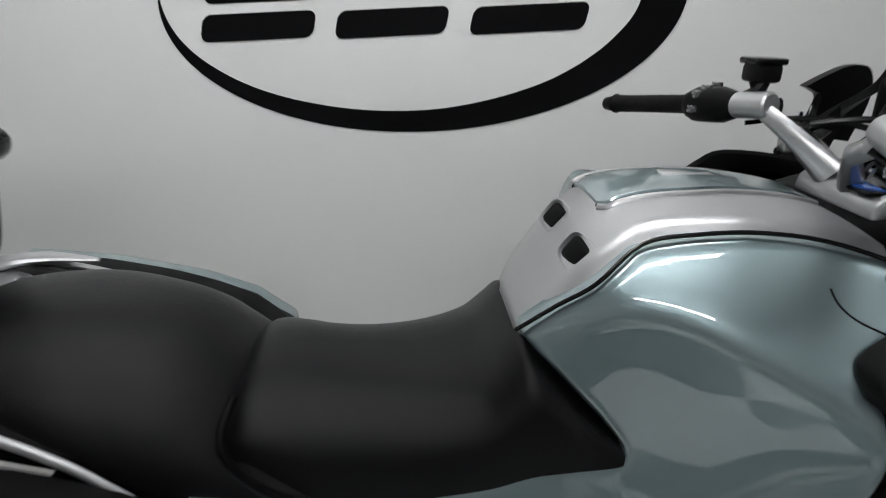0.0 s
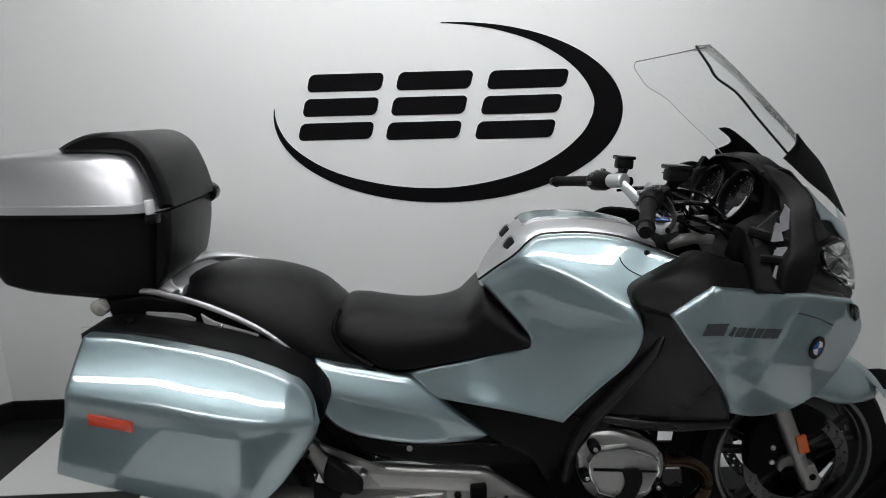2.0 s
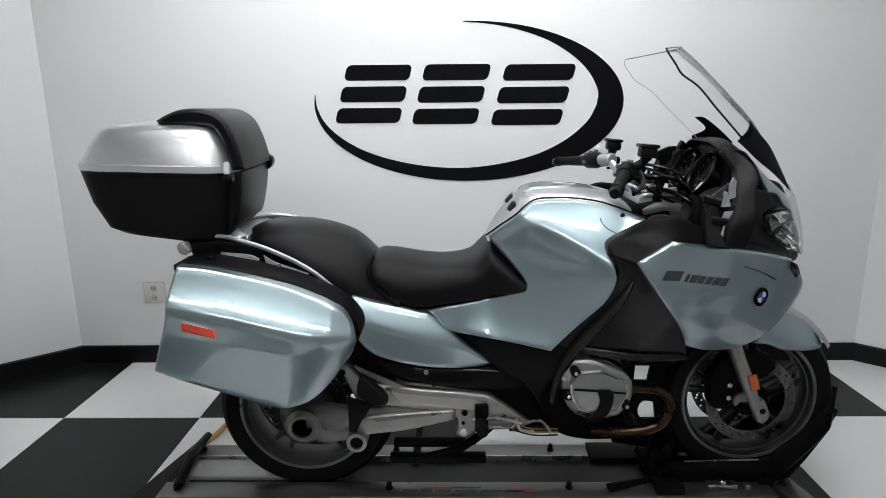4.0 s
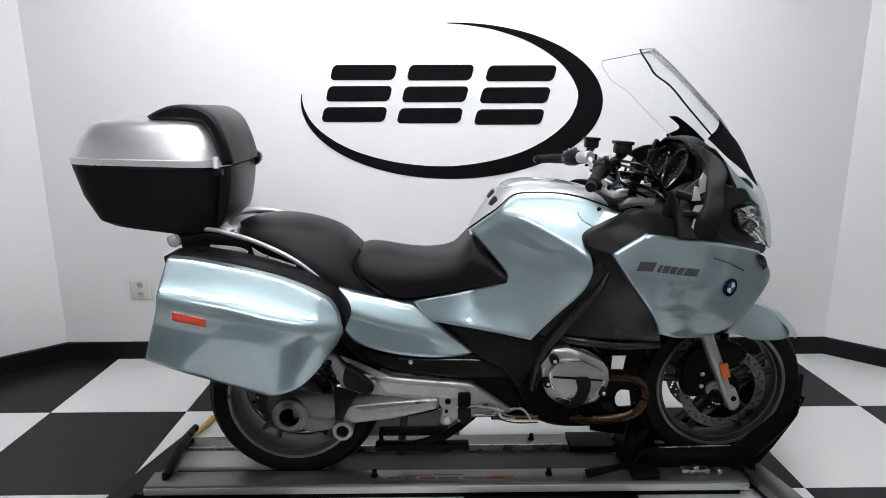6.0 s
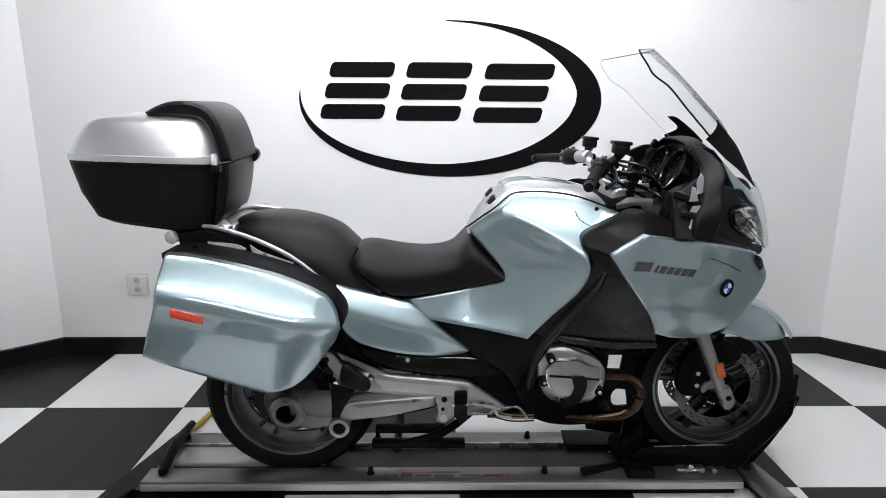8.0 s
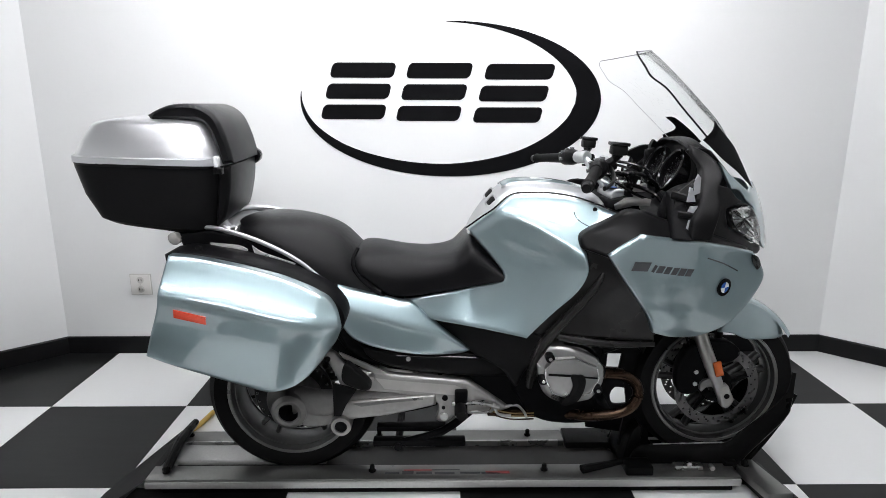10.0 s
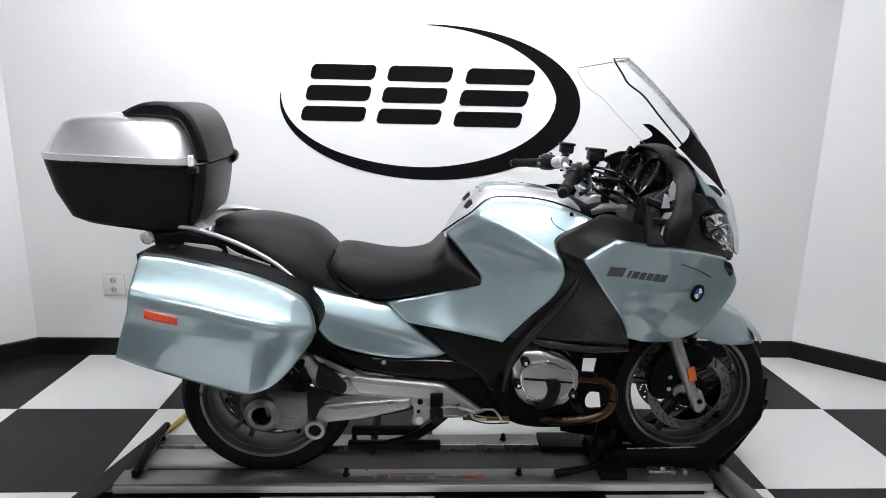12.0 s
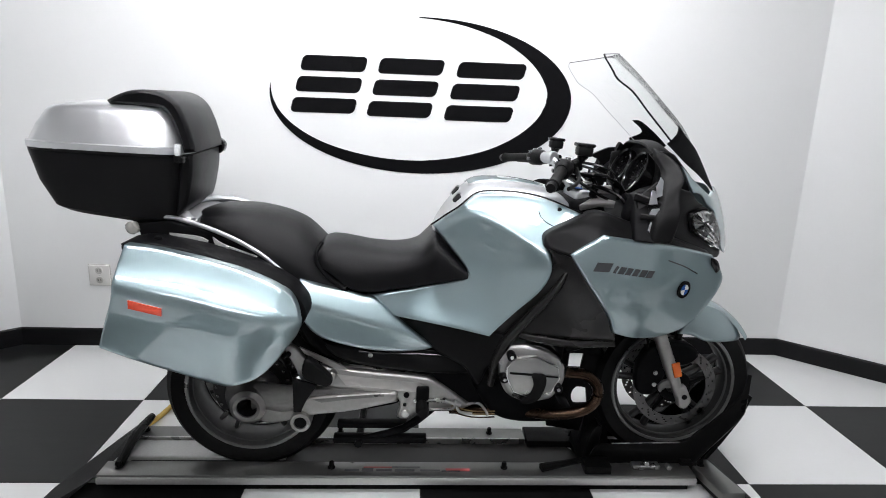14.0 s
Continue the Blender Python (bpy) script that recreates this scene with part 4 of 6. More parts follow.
for f in (False, True):
    part("tank_panel", skin(TANK_FAR if f else TANK, (lambda Q: tank_h(Q) - 0.05) if f else tank_h, f, 0.010, 0.035, 0.0075), M_PAINT, bike, "ice-blue metallic tank panel with knee recess")
    part("side_cover", skin(COVER, cover_h, f, 0.010, 0.015, 0.008), M_PAINT, bike, "ice-blue side cover under the seat")
    part("frame_cover", skin(TRI, [(a, b, c - 0.008) for a, b, c in TRI_H], f, 0.014, 0.015, 0.013), M_BLACK, bike, "black plastic frame cover")
    part("side_fairing", skin(SIDE, SIDE_H, f, 0.010, 0.02, 0.012), M_SIDE, bike, "black plastic inner fairing")
    yb = (lambda a: 2 * C + a) if f else (lambda a: -a)
    part("frame_strut", tube([(0.428, yb(0.290), 0.850), (0.402, yb(0.296), 0.800), (0.362, yb(0.292), 0.745), (0.318, yb(0.282), 0.690), (0.280, yb(0.266), 0.635), (0.252, yb(0.250), 0.585), (0.232, yb(0.232), 0.520), (0.224, yb(0.205), 0.430)], [0.010, 0.017, 0.020, 0.022, 0.026, 0.028, 0.026, 0.020], 14, 0.7, 6, (0, 1, 0)), M_SIDE, bike, "satin black plastic strut cover")
    part("lower_rail", tube([(0.300, yb(0.262), 0.622), (0.380, yb(0.276), 0.612), (0.470, yb(0.282), 0.604), (0.600, yb(0.286), 0.606)], [0.010, 0.013, 0.012, 0.008], 10, 0.6, 5), M_SIDE, bike, "satin black lower edge of the fairing")
    fp = part("fairing_panel", skin(FAIR, fair_h, f, 0.007, 0.02, 0.011), M_PAINT, bike, "ice-blue metallic side fairing")
    part("fairing_brow", skin(BROW, BROW_H, f, 0.012, 0.03, 0.010), M_BLACK, bike, "black plastic wind deflector")
    part("front_panel", skin(FRONT, FRONT_H, f, 0.008, 0.01, 0.012), M_PAINT, bike, "ice-blue nose panel")
    LAMP_U = [(a, b, c + 0.014) for a, b, c in LAMP_H]
    lens = part("headlight", skin(LAMP, [(a, b, c - 0.03) for a, b, c in LAMP_U], f, 0.006, 0.035, 0.011), M_DARK, bike, "headlight with clear lens")
    glassy = part("lens", skin(LAMP, LAMP_U, f, 0.012, 0.002, 0.011), M_LENS, lens, "clear polycarbonate lens")
    glassy.visible_shadow = False
    yy = (lambda a: 2 * C + a) if f else (lambda a: -a)
    lamp_h = field([(a, b, c - 0.018) for a, b, c in LAMP_U])
    for k, (ax, az, bx, bz, tilt) in enumerate(((0.846, 1.012, 0.884, 0.986, 0.010), (0.884, 1.014, 0.920, 0.988, -0.008), (0.850, 0.982, 0.890, 0.958, -0.012), (0.890, 0.984, 0.930, 0.954, 0.012), (0.926, 0.984, 0.948, 0.955, -0.010), (0.905, 0.952, 0.940, 0.926, 0.008), (0.942, 0.950, 0.968, 0.915, 0.006))):
        bm = bmesh.new()
        near_face = [bm.verts.new((qx, yy(float(lamp_h([(qx, qz)])[0]) + t), qz)) for qx, qz, t in ((ax, az, tilt), (bx, az, -tilt), (bx, bz, tilt), (ax, bz, -tilt))]
        back_face = [bm.verts.new((v.co.x, v.co.y + (-0.010 if f else 0.010), v.co.z)) for v in near_face]
        for q in range(4):
            bm.faces.new((near_face[q], near_face[(q + 1) % 4], back_face[(q + 1) % 4], back_face[q]))
        bm.faces.new(near_face)
        bm.faces.new(back_face[::-1])
        part("reflector", bm, M_CHROME, lens, "bright reflector facet", 0)
    part("lamp_surround", skin(SURR, SURR_H, f, 0.012, 0.03, 0.014), M_BLACK, bike, "black plastic headlight surround")
    part("screen_fin", skin(FIN_FAR if f else FIN, FIN_H, f, 0.004, 0.004, 0.012), M_GLOSS, bike, "glossy black screen side fin")
    on_tank = lambda x, z, up: (x, yy(float(tank_h([(x, z)])[0]) + up - (0.05 if f else 0.0)), z)
    part("tank_seam", tube([on_tank(a, b, 0.0) for a, b in ((0.342, 1.014), (0.346, 1.000), (0.360, 0.986), (0.385, 0.974), (0.412, 0.963))], 0.0013, 6, 1, 4), M_GLOSS, bike, "dark seam line")
    part("tank_screw", disc(0.405, on_tank(0.405, 1.022, -0.01)[1], on_tank(0.405, 1.022, 0.003)[1], 1.022, 0.007, 12, 0.002), M_DARK, bike)
    # badge: plain slanted bars, and a round two-colour disc
    h = fair_h

    def on_panel(x, z, up=0.0):
        return (x, yy(float(h([(x, z)])[0]) + up), z)

    for x0, x1, tall in ((0.487, 0.536, 0.026), (0.548, 0.556, 0.020), (0.562, 0.582, 0.020), (0.587, 0.605, 0.020), (0.611, 0.629, 0.020), (0.635, 0.656, 0.021), (0.660, 0.681, 0.021)):
        bm = bmesh.new()
        zc = 0.884 - 0.185 * ((x0 + x1) / 2 - 0.487)
        q = [(x0 - 0.004, zc - tall / 2), (x1 - 0.004, zc - tall / 2 - 0.003), (x1 + 0.008, zc + tall / 2 - 0.003), (x0 + 0.008, zc + tall / 2)]
        A = [bm.verts.new(on_panel(a, b, 0.0022)) for a, b in q]
        D = [bm.verts.new(on_panel(a, b, -0.002)) for a, b in q]
        bm.faces.new(A)
        bm.faces.new(D[::-1])
        for i in range(4):
            bm.faces.new((A[i], A[(i + 1) % 4], D[(i + 1) % 4], D[i]))
        part("badge_bar", bm, M_GREYF, fp, "dark grey badge bar", 0)
    bx, bz = 0.815, 0.782
    nrm = Vector((-(float(h([(bx + 0.01, bz)])[0]) - float(h([(bx - 0.01, bz)])[0])), (1 if f else -1) * 0.02, -(float(h([(bx, bz + 0.01)])[0]) - float(h([(bx, bz - 0.01)])[0])))).normalized()
    spot = Matrix.Translation(on_panel(bx, bz, 0.001)) @ nrm.to_track_quat("Z", "Y").to_matrix().to_4x4()
    ring = lambda r, z0, z1, a0=0, a1=360, n=32: loft([[spot @ Vector((r * math.cos(radians(a0 + (a1 - a0) * k / n)), r * math.sin(radians(a0 + (a1 - a0) * k / n)), z)) for k in range(n + (a1 - a0 < 360))] + ([spot @ Vector((0, 0, z))] if a1 - a0 < 360 else []) for z in (z0, z1)])
    rd = part("round_badge", ring(0.029, -0.004, 0.004), M_GLOSS, fp, "round black-rimmed badge")
    for k in range(4):
        part("quarter", ring(0.0175, 0.003, 0.0052, 90 * k, 90 * k + 90, 8), M_BLUEC if k % 2 else M_WHITEC, rd, "enamel quarter", 0)
    part("side_vent", skin([(0.905, 0.882, 1), (0.935, 0.868), (0.957, 0.835), (0.945, 0.822, 1), (0.915, 0.855)], [(a, b, c + 0.006) for a, b, c in FAIR_H], f, 0.003, 0.012, 0.01), M_GLOSS, bike, "black vent insert")
    part("fairing_line", tube([on_panel(0.735, 0.887, 0.001), on_panel(0.80, 0.862, 0.001), on_panel(0.862, 0.83, 0.001)], 0.0022, 6, 1, 3), M_GREYF, fp)

# silver tank console with its blue inlay
TOP = [(0.020, 0.924, 0.07, 0.100, 0.912), (0.036, 0.955, 0.08, 0.140, 0.942), (0.070, 1.006, 0.09, 0.151, 0.984), (0.116, 1.056, 0.10, 0.161, 1.024), (0.160, 1.083, 0.10, 0.166, 1.055), (0.260, 1.087, 0.10, 0.172, 1.061), (0.350, 1.076, 0.10, 0.179, 1.049), (0.420, 1.058, 0.10, 0.184, 1.027), (0.450, 1.044, 0.10, 0.186, 1.012)]
CC = C - 0.010
rows = blend(TOP, 64)


def console_z(row, y):
    """Height of the console at a distance y from the middle."""
    _, zt, wt, we, ze = row
    v = min(1.0, abs(y) / we)
    if y > 0:
        return zt + 0.003 - max(0.055, zt - ze) * v**1.7
    return zt - (zt - ze) * (0.42 * min(1.0, v / 0.87) ** 2.2 + 0.58 * max(0.0, (v - 0.87) / 0.13))


cross = [-1, -0.93, -0.87, -0.80, -0.74, -0.66, -0.56, -0.46, -0.34, -0.2, 0, 0.2, 0.34, 0.46, 0.56, 0.66, 0.74, 0.80, 0.87, 0.93, 1]
part("tank_console", loft([[(r[0], CC + v * r[3] * (1 if v < 0 else 0.86), console_z(r, v * r[3])) for v in cross] + [(r[0] + 0.012, CC + r[3] * 0.8, r[4] - 0.035), (r[0] + 0.012, CC - r[3] * 0.9, r[4] - 0.025)] for r in rows]), M_SILVER, bike, "silver-painted tank console trim", 60)
inlay = []
for r in rows:
    if 0.130 <= r[0] <= 0.430:
        w = 0.072 * min(1, ((r[0] - 0.124) / 0.02) ** 0.5) * (1 - 0.30 * max(0, (r[0] - 0.25) / 0.19))
        inlay.append([(r[0], CC + v * w, console_z(r, v * w) + (0.0045 if abs(v) < 0.97 else -0.002)) for v in (-1, -0.96, -0.6, -0.2, 0.2, 0.6, 0.96, 1)] + [(r[0], CC + w * 0.9, r[1] - 0.02), (r[0], CC - w * 0.9, r[1] - 0.02)])
part("console_inlay", loft(inlay), M_PAINT, bike, "ice-blue inlay on the tank top", 50)
for s in (0, 7):
    edge = [g[s] for g in inlay]
    part("inlay_groove", tube([(p[0], p[1], p[2] + 0.001) for p in edge], 0.003, 6), M_GLOSS, bike, "dark line round the inlay")
    part("inlay_rim", tube([(p[0], p[1] + (-0.008 if s == 0 else 0.008), p[2] + 0.001) for p in edge], 0.0052, 8), M_SILVER, bike, "raised silver rim")
cap = part("fuel_cap", turn(loft([[(q * math.cos(a), q * math.sin(a), z) for a in (2 * math.pi * k / 32 for k in range(32))] for q, z in ((0.050, -0.01), (0.050, 0.004), (0.046, 0.008), (0.030, 0.009))]), pose(0.275, CC, 1.080, 0, 6, 0)), M_PAINT, bike, "round flush fuel cap")
part("cap_lever", turn(box(-0.038, 0.038, -0.012, 0.012, 0.0, 0.009, 0.003), pose(0.275, CC, 1.083, 0, 6, 0)), M_SILVER, cap)
part("cap_lock", turn(box(-0.008, 0.008, -0.006, 0.006, 0.0, 0.010, 0.003), pose(0.262, CC, 1.0825, 0, 6, 0)), M_DARK, cap)
for s in (-1, 1):
    part("console_slot", turn(box(-0.026, 0.026, -0.004, 0.004, -0.003, 0.003, 0.002), pose(0.225, CC + s * 0.108, console_z(min(rows, key=lambda r: abs(r[0] - 0.225)), 0.108), -s * 12, 2, 0)), M_DARK, bike, "dark slot in the trim")
    part("console_slot", turn(box(-0.018, 0.018, -0.004, 0.004, -0.003, 0.003, 0.002), pose(0.40, CC + s * 0.098, console_z(min(rows, key=lambda r: abs(r[0] - 0.40)), 0.098), -s * 12, 14, 0)), M_DARK, bike, "dark slot in the trim")

for ry in (-0.095, 0.022):
    rx = 0.095 if ry < -0.05 else 0.096
    row_a = min(rows, key=lambda r: abs(r[0] - rx))
    rz = console_z(row_a, ry - CC)
    rec = part("lock_recess", turn(box(-0.017, 0.017, -0.025, 0.025, -0.016, 0.003, 0.008, 4), pose(rx, ry, rz, 14 if ry < -0.05 else 6, -49, 0)), M_DARK, bike, "black recessed console lock")
    part("recess_rim", turn(loft([[(1.05 * q * 0.020 * math.copysign(abs(math.cos(a)) ** 0.6, math.cos(a)), 1.5 * q * 0.020 * math.copysign(abs(math.sin(a)) ** 0.6, math.sin(a)), z) for a in (2 * math.pi * k / 24 for k in range(24))] for q, z in ((1.10, -0.004), (1.08, 0.0015), (1.0, 0.002), (0.95, -0.004))]), pose(rx, ry, rz, 14 if ry < -0.05 else 6, -49, 0)), M_SILVER, rec)
part("console_gap", tube([(a, -float(tank_h([(a, b)])[0]) + 0.005, b + 0.005) for a, b, c in CREST], 0.0028, 8, 1, 5), M_GLOSS, bike, "dark gap between trim and tank")


# seats
def saddle(keys, n, power=2.7, m=26, square=None):
    """A padded seat: rows of (x, half width, top, foot); square: from which x to which x the near edge grows squarer, and how square."""
    rings = []
    for x, w, zt, zb in blend(keys, n):
        grow = 0 if not square else min(1, max(0, (x - square[0]) / (square[1] - square[0])))
        near = power + ((square[2] if square else power) - power) * grow * grow * (3 - 2 * grow)
        ring = []
        for k in range(m + 1):
            a = math.pi * k / m
            ca, sa = math.cos(a), math.sin(a)
            e = near if ca <= 0 else 1.95 if square else power
            ring.append((x, C + w * math.copysign(abs(ca) ** (2 / e), ca) * (1 - (0.10 - 0.04 * (e - power) / 3.15) * sa), zb + (zt - zb) * max(sa, 0) ** (2 / e)))
        rings.append(ring + [(x, C - w * 0.9, zb - 0.008), (x, C + w * 0.9, zb - 0.008)])
    return loft(rings)


part("rider_seat", saddle([(-0.378, 0.150, 0.815, 0.790), (-0.362, 0.168, 0.850, 0.795), (-0.335, 0.178, 0.871, 0.800), (-0.29, 0.185, 0.874, 0.770), (-0.24, 0.190, 0.867, 0.735), (-0.18, 0.197, 0.857, 0.730), (-0.10, 0.207, 0.853, 0.744), (-0.03, 0.216, 0.868, 0.758), (0.008, 0.214, 0.905, 0.765), (0.028, 0.214, 0.922, 0.769), (0.060, 0.219, 0.893, 0.775), (0.100, 0.227, 0.850, 0.783), (0.125, 0.230, 0.824, 0.787), (0.135, 0.230, 0.812, 0.791), (0.142, 0.226, 0.800, 0.796)], 84, 3.1, 30, (-0.30, 0.04, 5.5)), M_SEAT, bike, "black grained-vinyl rider seat")
part("passenger_seat", saddle([(-0.765, 0.060, 0.948, 0.938), (-0.745, 0.110, 0.958, 0.935), (-0.70, 0.152, 0.970, 0.925), (-0.62, 0.180, 0.976, 0.895), (-0.55, 0.196, 0.970, 0.860), (-0.47, 0.201, 0.952, 0.800), (-0.41, 0.199, 0.924, 0.765), (-0.365, 0.194, 0.881, 0.748), (-0.32, 0.189, 0.828, 0.742), (-0.26, 0.184, 0.775, 0.738)], 52, 2.35), M_SEAT, bike, "black grained-vinyl passenger seat")
# near-black tube laid on the joint to paint the groove's shade
part("seat_groove_shade", tube([(-0.340, C - 0.150, 0.878), (-0.353, C - 0.180, 0.850), (-0.350, C - 0.193, 0.822), (-0.326, C - 0.197, 0.785), (-0.288, C - 0.197, 0.750), (-0.255, C - 0.193, 0.726)], 0.006, 8, 1, 5), M_DARK, bike, "dark tube painting the shaded groove between the seats")

# tail trim, racks and lamp
DECK = [(-0.890, 0.115, 0.940), (-0.86, 0.150, 0.946), (-0.81, 0.166, 0.950), (-0.77, 0.166, 0.948), (-0.73, 0.155, 0.940)]
rings = []
for x, w, z in blend(DECK, 18):
    rings.append([(x, C + s, z + dz) for s, dz in ((-w, -0.012), (-w, 0.000), (-w + 0.008, 0.007), (-w + 0.03, 0.011), (w - 0.03, 0.011), (w - 0.008, 0.007), (w, 0.000), (w, -0.012), (w - 0.03, -0.016), (-w + 0.03, -0.016))])
part("tail_deck", loft(rings), M_SILVER, bike, "silver tail deck behind the passenger seat")
for s in (-1, 1):
    part("tail_rail", tube([(-0.86, C + s * 0.178, 0.956), (-0.79, C + s * 0.192, 0.955), (-0.749, C + s * 0.200, 0.948), (-0.667, C + s * 0.210, 0.925), (-0.584, C + s * 0.217, 0.890), (-0.513, C + s * 0.222, 0.849), (-0.455, C + s * 0.226, 0.801), (-0.398, C + s * 0.228, 0.752)], [0.006, 0.0075, 0.0075, 0.007, 0.007, 0.0065, 0.006, 0.004], 10, 0.75, 6), M_SILVER, bike, "silver tail rail beside the seat")
part("tail_band", tube([(-0.735, C - 0.176, 0.948), (-0.772, C - 0.152, 0.962), (-0.800, C - 0.090, 0.968), (-0.810, C, 0.971), (-0.800, C + 0.090, 0.970), (-0.768, C + 0.152, 0.967), (-0.710, C + 0.182, 0.960), (-0.640, C + 0.196, 0.945)], [0.006, 0.010, 0.012, 0.012, 0.012, 0.011, 0.009, 0.003], 12, 2.0, 6), M_SILVER, bike, "raised silver band round the seat")
part("tail_frame", slab([(-0.90, 0.935, 1), (-0.80, 0.946, 1), (-0.667, 0.918, 1), (-0.584, 0.882, 1), (-0.513, 0.841, 1), (-0.455, 0.793, 1), (-0.40, 0.72, 1), (-0.55, 0.78, 1), (-0.70, 0.84, 1), (-0.88, 0.87, 1)], C - 0.20, C + 0.20, 0.006, 0.02), M_DARK, bike, "black tail frame")
for s in (-1, 1):
    part("mount_plate", slab([(-0.790, 0.915, 1), (-0.703, 0.906), (-0.675, 0.893, 1), (-0.684, 0.876, 1), (-0.776, 0.886)], C + s * 0.226 - 0.006, C + s * 0.226 + 0.006, 0.003, 0.010), M_CHANNEL, bike, "pale aluminium case mount")
    part("mount_plate", slab([(-0.661, 0.905, 1), (-0.634, 0.886), (-0.587, 0.868), (-0.528, 0.847, 1), (-0.535, 0.838, 1), (-0.600, 0.852), (-0.652, 0.872, 1)], C + s * 0.226 - 0.006, C + s * 0.226 + 0.006, 0.003, 0.010), M_CHANNEL, bike, "pale aluminium case mount")
    part("rail_screw", disc(-0.615, C + s * 0.225, C + s * 0.236, 0.872, 0.007, 12, 0.001), M_STEEL, bike)
part("tail_light", slab([(-0.910, 0.945), (-0.87, 0.955), (-0.855, 0.90), (-0.895, 0.888), (-0.918, 0.91)], C - 0.15, C + 0.15, 0.02, 0.014), M_REDLAMP, bike, "dark red tail light")
part("tail_light_shell", slab([(-0.925, 0.965, 1), (-0.86, 0.96, 1), (-0.84, 0.895, 1), (-0.89, 0.885, 1), (-0.905, 0.94)], C - 0.19, C + 0.19, 0.01, 0.016), M_BLACK, bike)
for s in (-1, 1):
    part("indicator", slab([(-0.925, 0.935), (-0.905, 0.945), (-0.888, 0.92), (-0.90, 0.905), (-0.92, 0.912)], C + s * 0.205 - 0.02, C + s * 0.205 + 0.02, 0.008, 0.01), mat("smoked_lens", (0.30, 0.29, 0.27), 0.2, coat=1.0), bike, "clear rear indicator lens")

# side cases
CASE = [(-0.857, 0.912, 1), (-0.781, 0.903), (-0.685, 0.884), (-0.606, 0.864), (-0.526, 0.839), (-0.429, 0.794), (-0.386, 0.752), (-0.366, 0.703), (-0.378, 0.659), (-0.401, 0.627), (-0.451, 0.564), (-0.500, 0.528), (-0.560, 0.510), (-0.600, 0.514), (-0.684, 0.541), (-0.840, 0.592), (-0.924, 0.626, 1), (-0.896, 0.695), (-0.862, 0.781), (-0.853, 0.843)]
def case_h(Q):
    """Half width of a case lid: full at a long crease, drawn in above it, a little below it and towards the front."""
    Q = np.atleast_2d(Q)
    x, z = Q[:, 0], Q[:, 1]
    crease = np.interp(x, [-0.93, -0.851, -0.658, -0.506, -0.417, -0.36], [0.845, 0.828, 0.786, 0.744, 0.722, 0.712])
    top = np.interp(x, [-0.93, -0.857, -0.685, -0.526, -0.429, -0.386, -0.36], [0.92, 0.912, 0.884, 0.839, 0.796, 0.756, 0.735])
    foot = np.interp(x, [-0.93, -0.84, -0.684, -0.576, -0.50, -0.42, -0.36], [0.62, 0.592, 0.541, 0.509, 0.525, 0.60, 0.66])
    out = 0.459 - 0.062 * np.clip((x + 0.60) / 0.235, 0, 1) ** 2.4
    u = np.clip((z - crease) / (top - crease), -2, 1.2)
    v = np.clip((crease - z) / (crease - foot), -2, 1.2)
    upper = (out - 0.349) * (0.70 * u + 0.24 * u * np.abs(u))
    lower = 0.046 * (0.4 * v + 0.6 * v * np.abs(v))
    return out - 0.5 * (upper + lower + np.sqrt((upper - lower) ** 2 + 0.010**2)) + 0.003


SHELL = [(-0.885, 0.905, 1), (-0.83, 0.913), (-0.727, 0.899), (-0.642, 0.879), (-0.556, 0.853), (-0.471, 0.818), (-0.405, 0.777), (-0.368, 0.728), (-0.362, 0.690), (-0.385, 0.65), (-0.45, 0.57), (-0.56, 0.52), (-0.68, 0.55), (-0.90, 0.63, 1), (-0.87, 0.78)]
for f in (False, True):
    sc = part("side_case", skin(SHELL, [(-0.8, 0.8, 0.327), (-0.5, 0.7, 0.327), (-0.6, 0.6, 0.327), (-0.5, 0.84, 0.327)], f, 0.014, 0.11, 0.014), M_DARK, bike, "hard side case, black shell with ice-blue lid")
    part("lid", skin(CASE, case_h, f, 0.006, 0.03, 0.0065), M_PAINT, sc, "ice-blue metallic case lid")
    yy = (lambda a: 2 * C + a) if f else (lambda a: -a)
    part("reflector", skin([(-0.812, 0.783, 1), (-0.725, 0.761, 1), (-0.727, 0.738, 1), (-0.814, 0.759, 1)], lambda Q: case_h(Q) + 0.007, f, 0.003, 0.01, 0.01), M_RED, sc, "red oblong reflector")
    part("case_handle", skin([(-0.72, 0.893, 1), (-0.63, 0.873, 1), (-0.565, 0.852, 1), (-0.575, 0.842, 1), (-0.64, 0.862, 1), (-0.72, 0.882, 1)], [(-0.7, 0.88, 0.300), (-0.6, 0.86, 0.300), (-0.6, 0.9, 0.300)], f, 0.004, 0.05, 0.01), M_GLOSS, sc, "black folding handle")
    part("case_lock", disc(-0.80, yy(0.26), yy(0.275), 0.912, 0.010, 14, 0.002), M_DARK, sc)


# top case
def tub(levels, n=44, power=5.0):
    """A box with round corners: levels of (z at rear, z at front, rear x, front x, half width)."""
    rings = []
    for zr, zf, xr, xf, w in levels:
        ring = []
        for k in range(n):
            a = 2 * math.pi * (k + 0.5) / n
            ca, sa = math.cos(a), math.sin(a)
            u = math.copysign(abs(ca) ** (2 / power), ca)
            v = math.copysign(abs(sa) ** (2 / power), sa)
            wide = w * (1 - 0.10 * max(0, u))
            ring.append(((xr + xf) / 2 + u * (xf - xr) / 2, C + v * wide, zr + (zf - zr) * (u + 1) / 2))
        rings.append(ring)
    return loft(rings)


